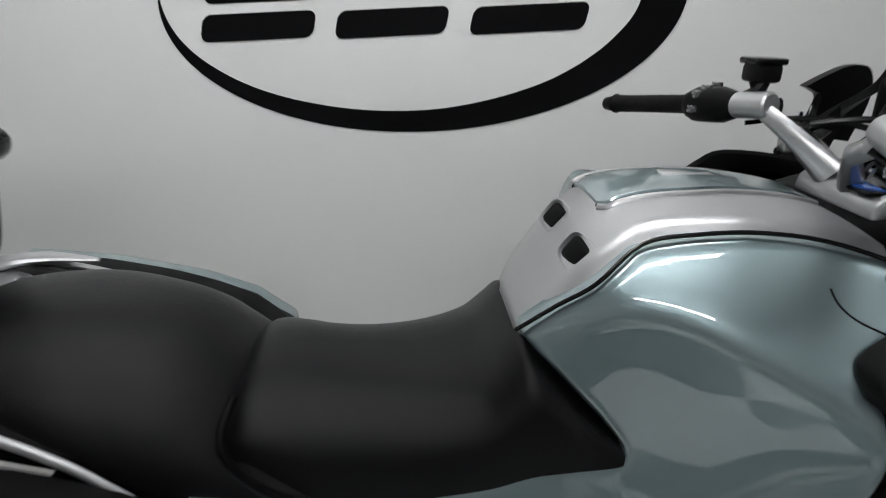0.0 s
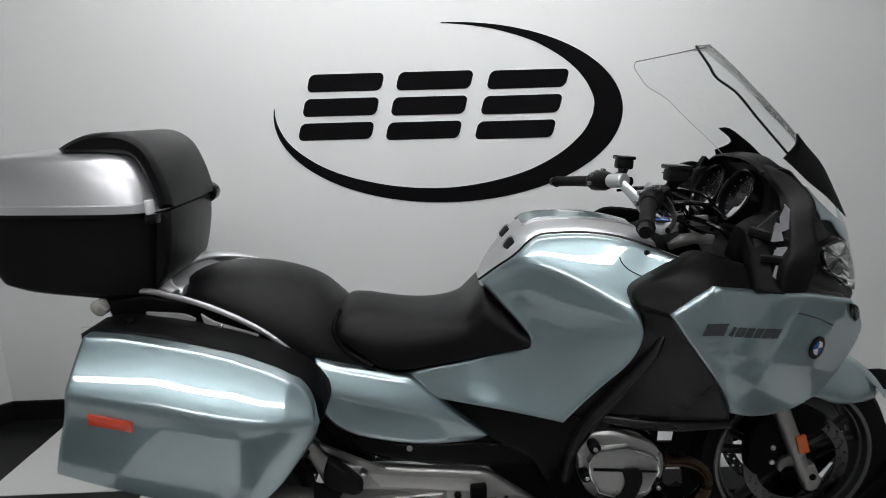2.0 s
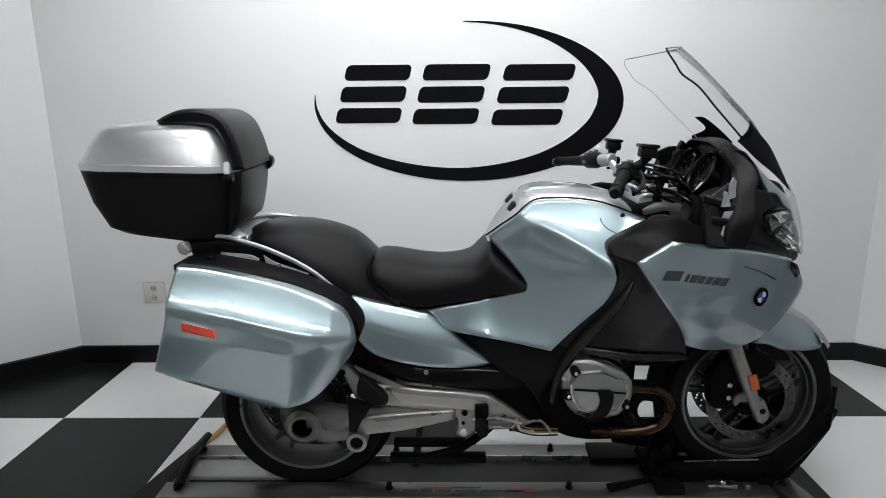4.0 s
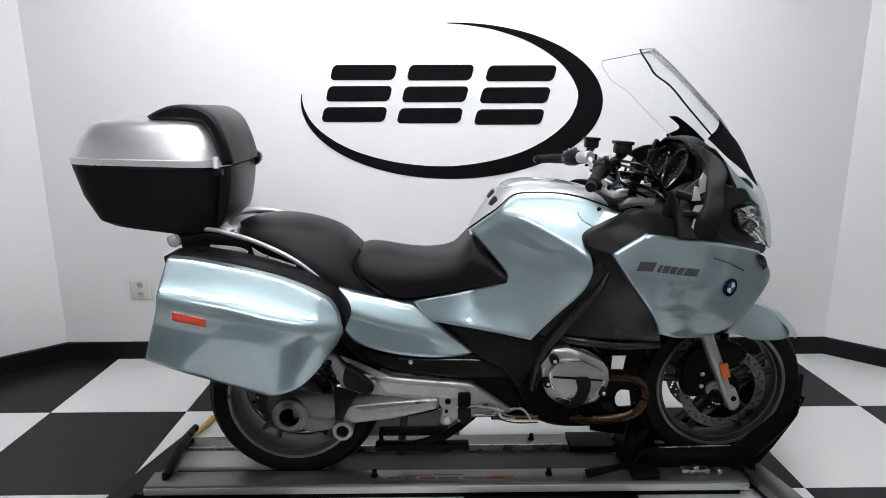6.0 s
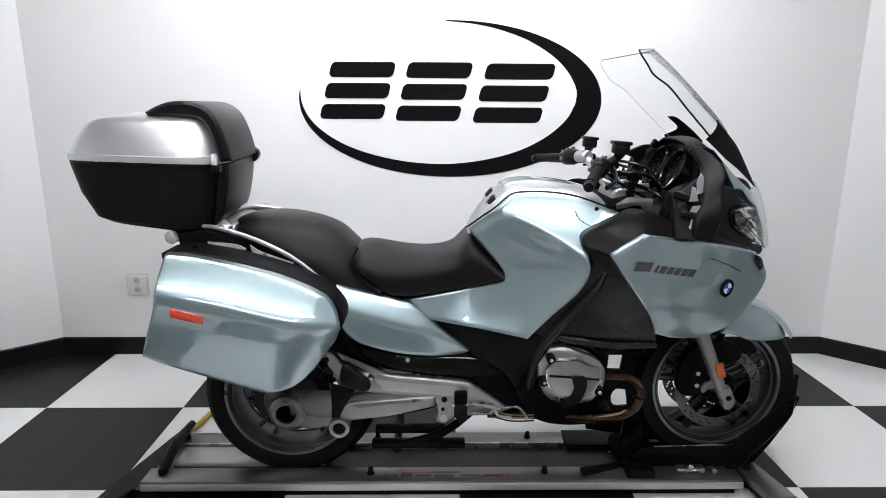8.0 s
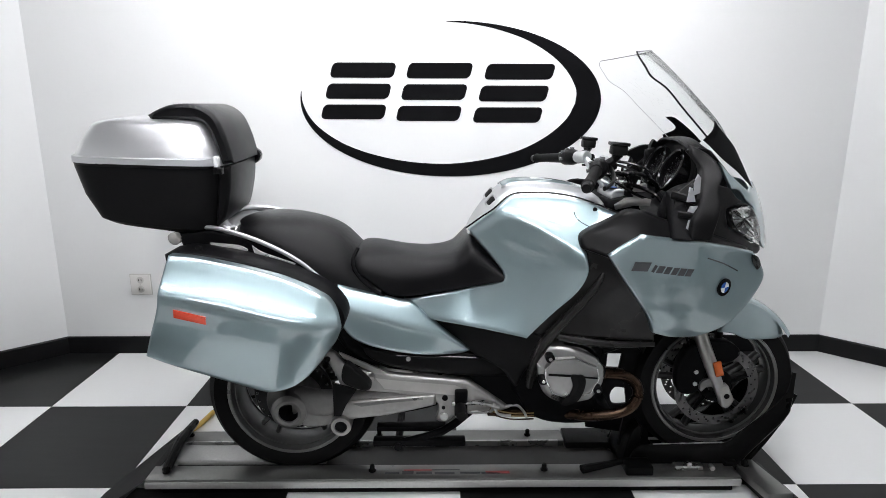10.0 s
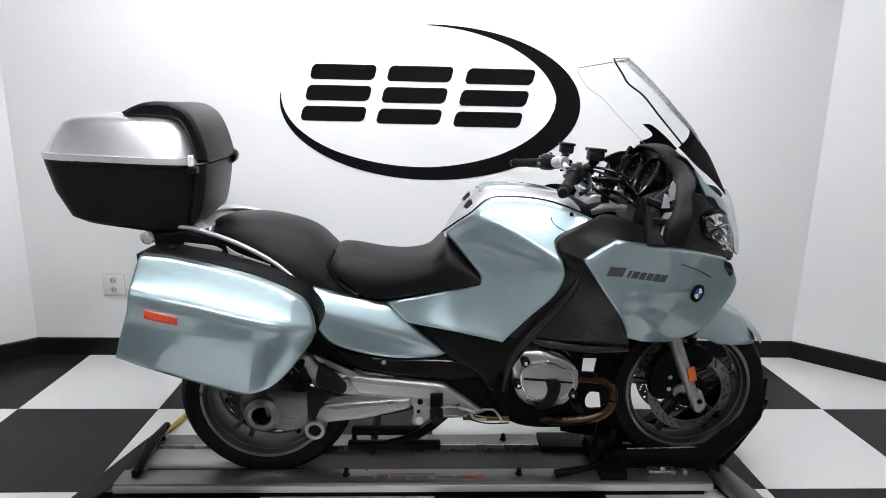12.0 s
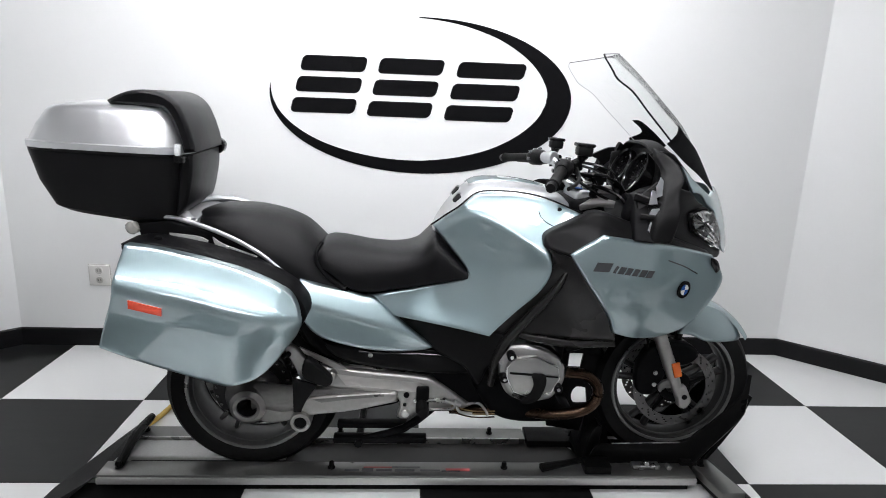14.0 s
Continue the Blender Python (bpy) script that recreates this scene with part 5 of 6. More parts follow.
def sloped(bm):
    """Draws the front of the top case back towards its far side."""
    for v in bm.verts:
        v.co.x -= 0.028 * min(1, max(0, (v.co.y - C + 0.20) / 0.40)) * min(1, max(0, (v.co.x + 1.0) / 0.22))
    return bm


tc = part("top_case", sloped(tub([(0.976, 0.926, -1.094, -0.830, 0.175), (0.978, 0.928, -1.134, -0.800, 0.205), (0.992, 0.942, -1.161, -0.775, 0.220), (1.065, 1.035, -1.196, -0.752, 0.236), (1.150, 1.130, -1.216, -0.738, 0.246), (1.163, 1.145, -1.218, -0.736, 0.247)])), M_BLACK, bike, "hard top case with black tub and silver lid")
part("lid", sloped(tub([(1.166, 1.148, -1.221, -0.735, 0.250), (1.184, 1.168, -1.220, -0.737, 0.250), (1.187, 1.171, -1.213, -0.744, 0.242), (1.230, 1.222, -1.191, -0.757, 0.233), (1.272, 1.272, -1.161, -0.776, 0.218), (1.283, 1.285, -1.147, -0.786, 0.209), (1.290, 1.292, -1.124, -0.803, 0.193), (1.302, 1.305, -1.039, -0.860, 0.120)], 60)), M_LIDSILVER, tc, "silver-painted lid", 50)
part("lid_seam", sloped(tub([(1.158, 1.141, -1.213, -0.734, 0.2505), (1.167, 1.149, -1.213, -0.734, 0.2505)])), M_GLOSS, tc)
PAD = [(-0.965, 1.304, 1), (-0.930, 1.322), (-0.890, 1.335), (-0.840, 1.338), (-0.795, 1.329), (-0.757, 1.302), (-0.732, 1.250), (-0.716, 1.192), (-0.711, 1.158, 1), (-0.748, 1.154, 1), (-0.764, 1.215), (-0.782, 1.262), (-0.810, 1.286), (-0.955, 1.290, 1)]
part("backrest", sloped(slab(PAD, C - 0.200, C + 0.192, 0.026, 0.012)), M_SEAT, tc, "black padded passenger backrest")
part("front_panel", sloped(slab([(-0.760, 1.150, 1), (-0.722, 1.150, 1), (-0.728, 1.08), (-0.752, 0.985), (-0.785, 0.950, 1)], C - 0.19, C + 0.19, 0.02, 0.014)), M_BLACK, tc, "black front face")
part("latch", sloped(slab([(-0.738, 1.180), (-0.715, 1.176), (-0.702, 1.158), (-0.710, 1.134), (-0.732, 1.128)], C + 0.160, C + 0.210, 0.008, 0.01)), M_GLOSS, tc, "black latch knuckle")
part("latch_clip", box(-0.757, -0.744, C - 0.240, C - 0.212, 1.150, 1.184, 0.004), M_WHITEC, tc, "pale latch clip")
part("latch_base", box(-0.762, -0.734, C - 0.236, C - 0.206, 1.128, 1.150, 0.004), M_GLOSS, tc, "black latch base")
part("top_case_plate", box(-0.930, -0.810, C - 0.12, C + 0.12, 0.935, 0.965, 0.006), M_BLACK, bike, "black rack plate")

# windscreen
EDGE = [(0.0, 0.795, 1.195, 0.185), (0.12, 0.762, 1.232, 0.188), (0.45, 0.662, 1.330, 0.205), (0.60, 0.606, 1.386, 0.214), (0.70, 0.556, 1.418, 0.222), (0.80, 0.535, 1.445, 0.226), (0.95, 0.512, 1.478, 0.222), (1.0, 0.512, 1.490, 0.205)]
MID = [(0.0, 0.925, 1.165), (0.3, 0.862, 1.272), (0.6, 0.760, 1.375), (0.8, 0.690, 1.440), (1.0, 0.612, 1.505)]
er, mr = blend(EDGE, 34), blend(MID, 34)
scr = []
for (s, ex, ez, ew), (_, mx_, mz) in zip(er, mr):
    scr.append([(ex + (mx_ - ex) * (1 - abs(v) ** 2.2), C + v * ew, ez + (mz - ez) * (1 - abs(v) ** 2.2)) for v in np.linspace(-1, 1, 25)])
bm = loft(scr, closed=False, caps=False)
bmesh.ops.solidify(bm, geom=bm.faces[:], thickness=0.004)
ws = part("windscreen", bm, M_SCREEN, bike, "tall clear windscreen with dark edge", 60)
ws.visible_shadow = False
rim_pts = [r[0] for r in scr] + scr[-1][1:-1] + [r[-1] for r in scr[::-1]]
part("edge", tube(rim_pts[:34], 0.0028, 6), M_GLOSS, ws, "dark polished edge")
part("edge", tube(scr[-1], 0.0015, 6), mat("top_edge", (0.22, 0.22, 0.23), 0.3), ws, "dark polished edge")
part("edge", tube([r[-1] for r in scr], 0.0011, 6), mat("thin_edge", (0.42, 0.42, 0.43), 0.3), ws, "thin polished edge")

# cockpit
hood = []
for v in np.linspace(-1, 1, 21):
    arch = 1 - abs(v) ** 3.0
    y, z, x = 0.035 + 0.180 * v, 1.180 + 0.048 * arch, 0.722 - 0.012 * (1 - abs(v) ** 2)
    hood.append([(x, y, z - 0.006), (x + 0.004, y, z), (x + 0.05, y * 0.96, z + 0.004), (x + 0.10, y * 0.92, z - 0.030), (0.855, y * 0.85, 1.12), (0.85, y * 0.85, 1.08), (x + 0.09, y * 0.9, z - 0.055), (x + 0.04, y * 0.95, z - 0.016)])
part("dash_hood", loft(hood), M_BLACK, bike, "black plastic dashboard hood")
part("dash_body", slab([(0.745, 1.215, 1), (0.79, 1.195, 1), (0.85, 1.13, 1), (0.86, 1.00, 1), (0.70, 0.97, 1), (0.688, 1.03), (0.715, 1.05), (0.735, 1.12)], -0.135, 0.205, 0.015, 0.015), M_BLACK, bike, "black instrument panel")
part("dash_cheek", slab([(0.700, 1.195, 1), (0.722, 1.205), (0.78, 1.19), (0.80, 1.08), (0.79, 1.00, 1), (0.70, 1.00, 1), (0.712, 1.06), (0.745, 1.10), (0.740, 1.15)], -0.152, -0.132, 0.006, 0.012), M_BLACK, bike, "black plastic dashboard cheek")
part("dash_cheek", slab([(0.690, 1.175, 1), (0.722, 1.185), (0.78, 1.19), (0.80, 1.08), (0.79, 1.00, 1), (0.68, 1.02, 1), (0.685, 1.08)], 0.200, 0.215, 0.006, 0.012), M_BLACK, bike, "black plastic dashboard cheek")
for gy, gr in ((-0.035, 0.074), (0.125, 0.074)):
    at = pose(0.716, gy, 1.120, 0, -66, 0)
    g = part("gauge", turn(loft([[(q * math.cos(a), q * math.sin(a), z) for a in (2 * math.pi * k / 36 for k in range(36))] for q, z in ((gr, -0.05), (gr, 0.020), (gr - 0.003, 0.024), (gr - 0.008, 0.020), (gr - 0.011, 0.002))]), at), M_GLOSS, bike, "round black instrument pod")
    part("dial", turn(loft([[(q * math.cos(a), q * math.sin(a), z) for a in (2 * math.pi * k / 36 for k in range(36))] for q, z in ((gr - 0.008, -0.002), (gr - 0.009, 0.002))]), at), M_DIAL, g, "glossy dark dial")
    part("bezel", turn(loft([[((gr - 0.004) * math.cos(a), (gr - 0.004) * math.sin(a), z) for z in (0.020, 0.025)] + [((gr - 0.001) * math.cos(a), (gr - 0.001) * math.sin(a), z) for z in (0.025, 0.020)] for a in (radians(60 + 240 * k / 30) for k in range(31))]), at), M_WHEELD, g, "thin grey bezel")
    # a pale crescent on each dial paints the wall's reflection in its glass
    fan = [((gr - 0.013) * math.cos(radians(d)), (gr - 0.013) * math.sin(radians(d))) for d in range(160, 291, 6)] + [(0.028 * math.cos(radians(d)), 0.028 * math.sin(radians(d))) for d in range(280, 170, -8)]
    part("dial_glare", turn(loft([[(a, b, z) for a, b in fan] for z in (0.0025, 0.0040)]), at), mat("painted_glare", (0.55, 0.56, 0.56), 0.25, coat=1.0, vary=0.4, stain=40, coat_ior=2.0), g, "pale grey crescent painted as the reflection in the dial glass", 0)
    for k in range(13):
        part("tick", turn(box(-0.0012, 0.0012, gr - 0.019, gr - 0.014, 0.002, 0.0035, 0), at @ pose(0, 0, 0, 0, 0, -150 + 25 * k)), M_GREYF, g, "", 0)
part("pod_lip", tube([(0.700, 0.200, 1.09), (0.690, 0.160, 1.055), (0.690, 0.09, 1.040), (0.708, 0.045, 1.045), (0.700, -0.02, 1.040), (0.705, -0.08, 1.05), (0.722, -0.12, 1.085)], 0.012, 8, 1, 4), M_BLACK, bike, "black lip under the instruments")
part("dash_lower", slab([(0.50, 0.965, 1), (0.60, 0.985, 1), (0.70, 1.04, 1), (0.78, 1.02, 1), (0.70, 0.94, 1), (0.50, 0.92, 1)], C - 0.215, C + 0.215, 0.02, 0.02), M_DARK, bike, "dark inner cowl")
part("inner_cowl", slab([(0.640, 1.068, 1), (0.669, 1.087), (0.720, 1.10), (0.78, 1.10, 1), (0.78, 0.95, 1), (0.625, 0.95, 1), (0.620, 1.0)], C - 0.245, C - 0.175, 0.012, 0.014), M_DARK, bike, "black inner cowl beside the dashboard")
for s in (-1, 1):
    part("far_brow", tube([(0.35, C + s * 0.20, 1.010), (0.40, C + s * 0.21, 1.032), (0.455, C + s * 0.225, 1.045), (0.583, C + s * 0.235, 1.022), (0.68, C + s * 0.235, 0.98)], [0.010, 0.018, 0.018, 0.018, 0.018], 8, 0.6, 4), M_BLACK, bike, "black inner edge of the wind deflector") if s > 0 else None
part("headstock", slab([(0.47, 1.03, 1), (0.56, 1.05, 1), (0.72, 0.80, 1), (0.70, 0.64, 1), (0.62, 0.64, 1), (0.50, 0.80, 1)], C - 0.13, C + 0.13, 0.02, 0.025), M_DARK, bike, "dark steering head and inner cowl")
part("top_yoke", slab([(0.490, 1.030), (0.497, 1.058), (0.520, 1.066), (0.555, 1.056), (0.590, 1.044), (0.592, 1.026), (0.548, 1.015), (0.505, 1.012)], C - 0.105, C + 0.075, 0.012, 0.010), M_SILVER, bike, "silver top yoke")
part("yoke_badge", turn(loft([[(q * math.cos(a), q * math.sin(a), z) for a in (2 * math.pi * k / 24 for k in range(24))] for q, z in ((0.024, 0), (0.024, 0.005), (0.020, 0.007))]), pose(0.512, -0.035, 1.064, 0, 4, 0)), M_BLUEC, bike, "round blue badge")
part("badge_rim", turn(loft([[(q * math.cos(a), q * math.sin(a), z) for a in (2 * math.pi * k / 24 for k in range(24))] for q, z in ((0.029, 0), (0.029, 0.003), (0.025, 0.004))]), pose(0.512, -0.035, 1.0635, 0, 4, 0)), M_GLOSS, bike, "black badge rim")
for k, (bx, by, bz, br) in enumerate(((0.545, -0.085, 1.055, 0.012), (0.560, 0.00, 1.054, 0.016), (0.545, 0.13, 1.055, 0.012), (0.575, -0.05, 1.050, 0.009))):
    part("yoke_bolt", loft([[(bx + q * math.cos(a), by + q * math.sin(a), bz + h) for a in (2 * math.pi * j / 12 for j in range(12))] for q, h in ((br, -0.008), (br, 0.006), (br * 0.8, 0.009))]), M_STEEL if k % 2 else M_DARK, bike)
for k, pts in enumerate(([(0.43, -0.12, 1.14), (0.48, -0.17, 1.10), (0.55, -0.15, 1.06), (0.62, -0.08, 1.03)], [(0.50, -0.09, 1.12), (0.57, -0.13, 1.12), (0.64, -0.08, 1.08), (0.66, 0.0, 1.03)], [(0.47, 0.05, 1.14), (0.53, 0.0, 1.15), (0.61, -0.06, 1.13), (0.66, -0.06, 1.06)], [(0.52, -0.14, 1.09), (0.58, -0.10, 1.075), (0.63, -0.12, 1.05), (0.66, -0.14, 1.0)], [(0.46, 0.15, 1.13), (0.55, 0.12, 1.13), (0.63, 0.07, 1.10), (0.67, 0.05, 1.04)])):
    part("cable", tube(pts, 0.0065 if k % 2 else 0.0048, 8, 1, 6), M_GLOSS, bike, "black control cable")
part("cable_union", tube([(0.455, -0.10, 1.105), (0.480, -0.115, 1.092)], 0.010, 10), M_CHROME, bike, "bright cable union")
part("cable_union", tube([(0.470, -0.075, 1.108), (0.492, -0.085, 1.092)], 0.008, 10), M_CHROME, bike, "bright cable union")
part("silver_bracket", slab([(0.496, 1.020, 1), (0.530, 1.042, 1), (0.575, 1.047, 1), (0.612, 1.038, 1), (0.608, 1.016, 1), (0.557, 1.018, 1), (0.500, 1.005, 1)], -0.124, -0.104, 0.003, 0.008), M_ALU, bike, "silver cast steering bracket")
part("silver_bracket", slab([(0.558, 1.060, 1), (0.572, 1.084, 1), (0.602, 1.086, 1), (0.606, 1.060, 1)], -0.100, -0.080, 0.003, 0.008), M_ALU, bike, "silver cast steering bracket")
for s in (-1, 1):
    if s < 0:
        g1, g2, g3, g4 = (Vector(q) for q in ((0.328, C - 0.445, 1.119), (0.392, C - 0.280, 1.143), (0.425, C - 0.215, 1.153), (0.452, C - 0.135, 1.160)))
        rx, ry, rz = 0.470, C - 0.232, 1.206
    else:
        g1, g2, g3, g4 = (Vector(q) for q in ((0.330, C + 0.450, 1.120), (0.402, C + 0.262, 1.140), (0.436, C + 0.168, 1.149), (0.458, C + 0.105, 1.156)))
        rx, ry, rz = 0.478, C + 0.178, 1.200
    part("grip", tube([g1, g1.lerp(g2, 0.04), g1.lerp(g2, 0.06), g1.lerp(g2, 0.3), g1.lerp(g2, 0.95), g2], [0.014, 0.0195, 0.017, 0.0165, 0.0165, 0.019], 16), M_RUBBER, bike, "black rubber handlebar grip")
    part("bar_end", tube([g1 - (g2 - g1).normalized() * 0.022, g1], [0.013, 0.016], 14), M_BLACK, bike)
    sw = part("switch_block", tube([g2, g2.lerp(g3, 0.2), g2.lerp(g3, 0.75), g3], [0.022, 0.030, 0.030, 0.022], 12, 0.9), M_BLACK, bike, "black switch block")
    for dz, dx in ((0.026, -0.008), (0.018, -0.024), (-0.006, -0.03), (0.030, 0.01)):
        q = g2.lerp(g3, 0.45)
        part("button", box(q.x + dx - 0.007, q.x + dx + 0.007, q.y - 0.008, q.y + 0.008, q.z + dz - 0.005, q.z + dz + 0.007, 0.002), M_DIAL, sw)
    part("bar_sleeve", tube([g3, g3.lerp(g4, 0.05), g3.lerp(g4, 0.95), g4], [0.016, 0.021, 0.021, 0.017], 16), M_SILVER, bike, "silver handlebar clamp sleeve")
    part("bar_arm", tube([g4.lerp(g3, 0.3) - Vector((0, 0, 0.004)), Vector((0.474, C + s * 0.062, 1.114)), Vector((0.512, C + s * 0.020, 1.064))], [0.014, 0.016, 0.024], 12, 0.7), M_SILVER, bike, "silver cast handlebar arm")
    part("lever", tube([g3 + Vector((0.03, 0, -0.010)), g2 + Vector((0.055, 0, -0.016)), g1.lerp(g2, 0.5) + Vector((0.058, 0, -0.014)), g1.lerp(g2, 0.1) + Vector((0.045, 0, -0.01))], [0.010, 0.008, 0.006, 0.007], 8, 0.8, 5), M_BLACK, bike, "black hand lever")
    rsv = part("fluid_reservoir", turn(box(-0.024, 0.024, -0.022, 0.022, -0.018, 0.012, 0.007), pose(rx, ry, rz, 0, 4, 0)), M_BLACK, bike, "black fluid reservoir")
    part("cap", turn(box(-0.028, 0.028, -0.026, 0.026, 0.0, 0.011, 0.004), pose(rx, ry, rz + 0.010, 0, 4, 0)), M_GLOSS, rsv)
    part("stem", tube([(rx - 0.002, ry, rz - 0.014), (rx - 0.010, ry - s * 0.010, rz - 0.034), tuple(g2.lerp(g3, 0.9))], [0.018, 0.013, 0.012], 10), M_BLACK, rsv)
    part("master_cylinder", tube([tuple(g2.lerp(g3, 0.4)), (rx + 0.003, ry - s * 0.055, 1.150)], 0.014, 10), M_DARK, bike)
    for off in (0.0, 0.012, 0.026):
        part("cable", tube([(0.43 + off, C + s * 0.17, 1.145 - off), (0.50 + off, C + s * 0.15, 1.120), (0.545, C + s * (0.12 - off), 1.10 - off), (0.60, C + s * (0.07 + off), 1.02)], 0.0042, 6, 1, 5), M_GLOSS, bike, "black control cable")
    part("cable_clip", box(0.50, 0.53, C + s * 0.135 - 0.012, C + s * 0.135 + 0.012, 1.075, 1.10, 0.004), M_STEEL, bike)
    # low-slung mirrors
    yv = (lambda a: 2 * C + a) if s > 0 else (lambda a: -a)
    M = [(0.712, 1.214, 1), (0.747, 1.190), (0.761, 1.160), (0.756, 1.131), (0.736, 1.094), (0.731, 1.049), (0.722, 1.009), (0.709, 0.955, 1), (0.646, 0.955, 1), (0.653, 1.011), (0.670, 1.041), (0.690, 1.085), (0.709, 1.127), (0.719, 1.153), (0.707, 1.190)]
    hm = [(0.712, 1.214, 0.165), (0.747, 1.19, 0.205), (0.756, 1.131, 0.31), (0.730, 1.05, 0.36), (0.709, 0.96, 0.36), (0.646, 0.96, 0.37), (0.670, 1.041, 0.36), (0.709, 1.127, 0.27), (0.719, 1.153, 0.205)]
    mh = part("mirror_housing", skin(M, hm, s > 0, 0.010, 0.025, 0.011), M_BLACK, bike, "black rear-view mirror housing")
    part("housing_cheek", skin([(0.628, 1.075, 1), (0.650, 1.084), (0.658, 1.053), (0.655, 1.018), (0.648, 0.986), (0.655, 0.955, 1), (0.605, 0.955, 1), (0.612, 1.0)], [(0.64, 1.07, 0.24), (0.658, 1.053, 0.29), (0.65, 0.98, 0.345), (0.61, 0.96, 0.345), (0.61, 1.0, 0.31)], s > 0, 0.008, 0.03, 0.011), M_DARK, mh, "black inner cheek of the housing")
    for mx0, mz0, my0, shape in ((0.678, 1.108, 0.300, ((-0.005, -0.022), (0.007, -0.016), (0.008, 0.016), (0.002, 0.024), (-0.006, 0.004))), (0.661, 1.076, 0.312, ((-0.010, -0.012), (0.008, -0.010), (0.002, 0.018), (-0.004, 0.020))), (0.662, 1.036, 0.328, ((-0.014, -0.008), (0.004, -0.016), (0.013, 0.002), (0.008, 0.012), (-0.006, 0.010))), (0.652, 0.998, 0.338, ((-0.008, -0.013), (0.006, -0.014), (0.010, 0.012), (-0.003, 0.010)))):
        at = Matrix.Translation((mx0, yv(my0), mz0)) @ Matrix.Diagonal((1.35, 1, 1.35, 1))
        part("mirror_glass", loft([[at @ Vector((a, (a * -0.42 + b * 0.18) * (1 if s < 0 else -1) + dy, b)) for a, b in shape] for dy in (-0.001, 0.003)]), M_MIRROR, mh, "mirror glass", 0)
    part("glass_back", skin([(0.63, 1.07, 1), (0.69, 1.12, 1), (0.715, 1.08, 1), (0.70, 0.97, 1), (0.63, 0.97, 1)], [(0.64, 1.07, 0.265), (0.69, 1.1, 0.27), (0.70, 0.98, 0.315), (0.63, 0.98, 0.315)], s > 0, 0.004, 0.01, 0.012), M_BLACK, mh)
    part("mirror_arm", tube([(0.625, yv(0.26), 1.075), (0.665, yv(0.30), 1.065), (0.700, yv(0.335), 1.050)], [0.014, 0.010, 0.012], 8, 0.7, 4), M_BLACK, mh, "black mirror stay")
    part("mirror_arm", tube([(0.625, yv(0.315), 1.025), (0.665, yv(0.335), 1.022), (0.695, yv(0.35), 1.012)], 0.009, 8, 0.7, 4), M_BLACK, mh, "black mirror stay")
    if s > 0:
        part("mirror_shell", skin([(0.655, 1.150, 1), (0.700, 1.172), (0.737, 1.184), (0.778, 1.176), (0.80, 1.12), (0.79, 1.03, 1), (0.720, 1.045), (0.693, 1.068), (0.697, 1.123), (0.680, 1.138)], [(0.66, 1.15, 0.33), (0.74, 1.18, 0.33), (0.78, 1.1, 0.35), (0.70, 1.06, 0.36)], True, 0.010, 0.02, 0.011), M_BLACK, mh, "black mirror shell")

# fork and front mudguard
for s in (-1, 1):
    y = C + s * 0.118
    fk = part("fork_leg", tube([(0.775, y, 0.72), (0.815, y, 0.60), (0.880, y, 0.445), (0.935, y, 0.315)], [0.023, 0.024, 0.023, 0.016], 16, 1, 3), M_ALU, bike, "grey alloy fork leg")
    part("axle_clamp", slab([(0.908, 0.372, 1), (0.942, 0.376, 1), (0.968, 0.322, 1), (0.950, 0.292), (0.925, 0.296, 1)], y - 0.018, y + 0.018, 0.006, 0.01), M_ALU, fk)
    part("pinch_bolt", disc(0.938, y + s * 0.014, y + s * 0.022, 0.338, 0.010, 12, 0.002), M_DARK, fk)
    part("reflector", turn(box(-0.014, 0.014, -0.005, 0.005, -0.027, 0.027, 0.002), pose(0.893, y + s * 0.027, 0.446, 0, -17, 0)), M_AMBER, fk, "amber reflector")
    # caliper enlarged so its dark shape stands in for the disc's unlit part
    cal = part("brake_caliper", slab([(0.768, 0.36), (0.766, 0.44), (0.80, 0.51), (0.87, 0.535), (0.95, 0.525), (0.985, 0.49), (0.955, 0.455), (0.90, 0.44), (0.868, 0.405), (0.848, 0.345), (0.80, 0.332)], C + s * 0.090 - 0.022, C + s * 0.090 + 0.022, 0.01, 0.012), M_DARK, bike, "dark brake caliper, enlarged to darken the disc's upper part")
    part("caliper_bracket", slab([(0.845, 0.372), (0.862, 0.392), (0.905, 0.400), (0.918, 0.375), (0.900, 0.366), (0.870, 0.366), (0.852, 0.350)], C + s * 0.116 - 0.010, C + s * 0.116 + 0.010, 0.004, 0.008), M_ALUD, cal, "grey cast caliper bracket")
    for qz in (0.375, 0.42):
        part("caliper_bolt", disc(0.832, C + s * 0.108, C + s * 0.116, qz, 0.008, 10, 0.001), M_STEEL, cal)
    part("axle_nut", disc(FX, C + s * 0.07, C + s * 0.128, FZ, 0.014, 18, 0.003), M_DARK, bike)
    part("brake_hose", tube([(0.83, C + s * 0.10, 0.44), (0.80, C + s * 0.10, 0.52), (0.77, C + s * 0.09, 0.62)], 0.005, 6, 1, 4), M_GLOSS, bike)
GUARD = [(0.905, 0.560, 1), (0.940, 0.622), (0.992, 0.662), (1.045, 0.652), (1.090, 0.626), (1.135, 0.585), (1.168, 0.534), (1.160, 0.524, 1), (1.130, 0.524), (1.07, 0.531), (1.005, 0.536), (0.955, 0.556)]
GUARD_H = [(0.905, 0.56, 0.070), (0.992, 0.662, 0.045), (1.09, 0.626, 0.035), (1.165, 0.53, 0.020), (1.07, 0.531, 0.070), (1.005, 0.536, 0.075), (1.04, 0.59, 0.066), (0.96, 0.6, 0.07)]
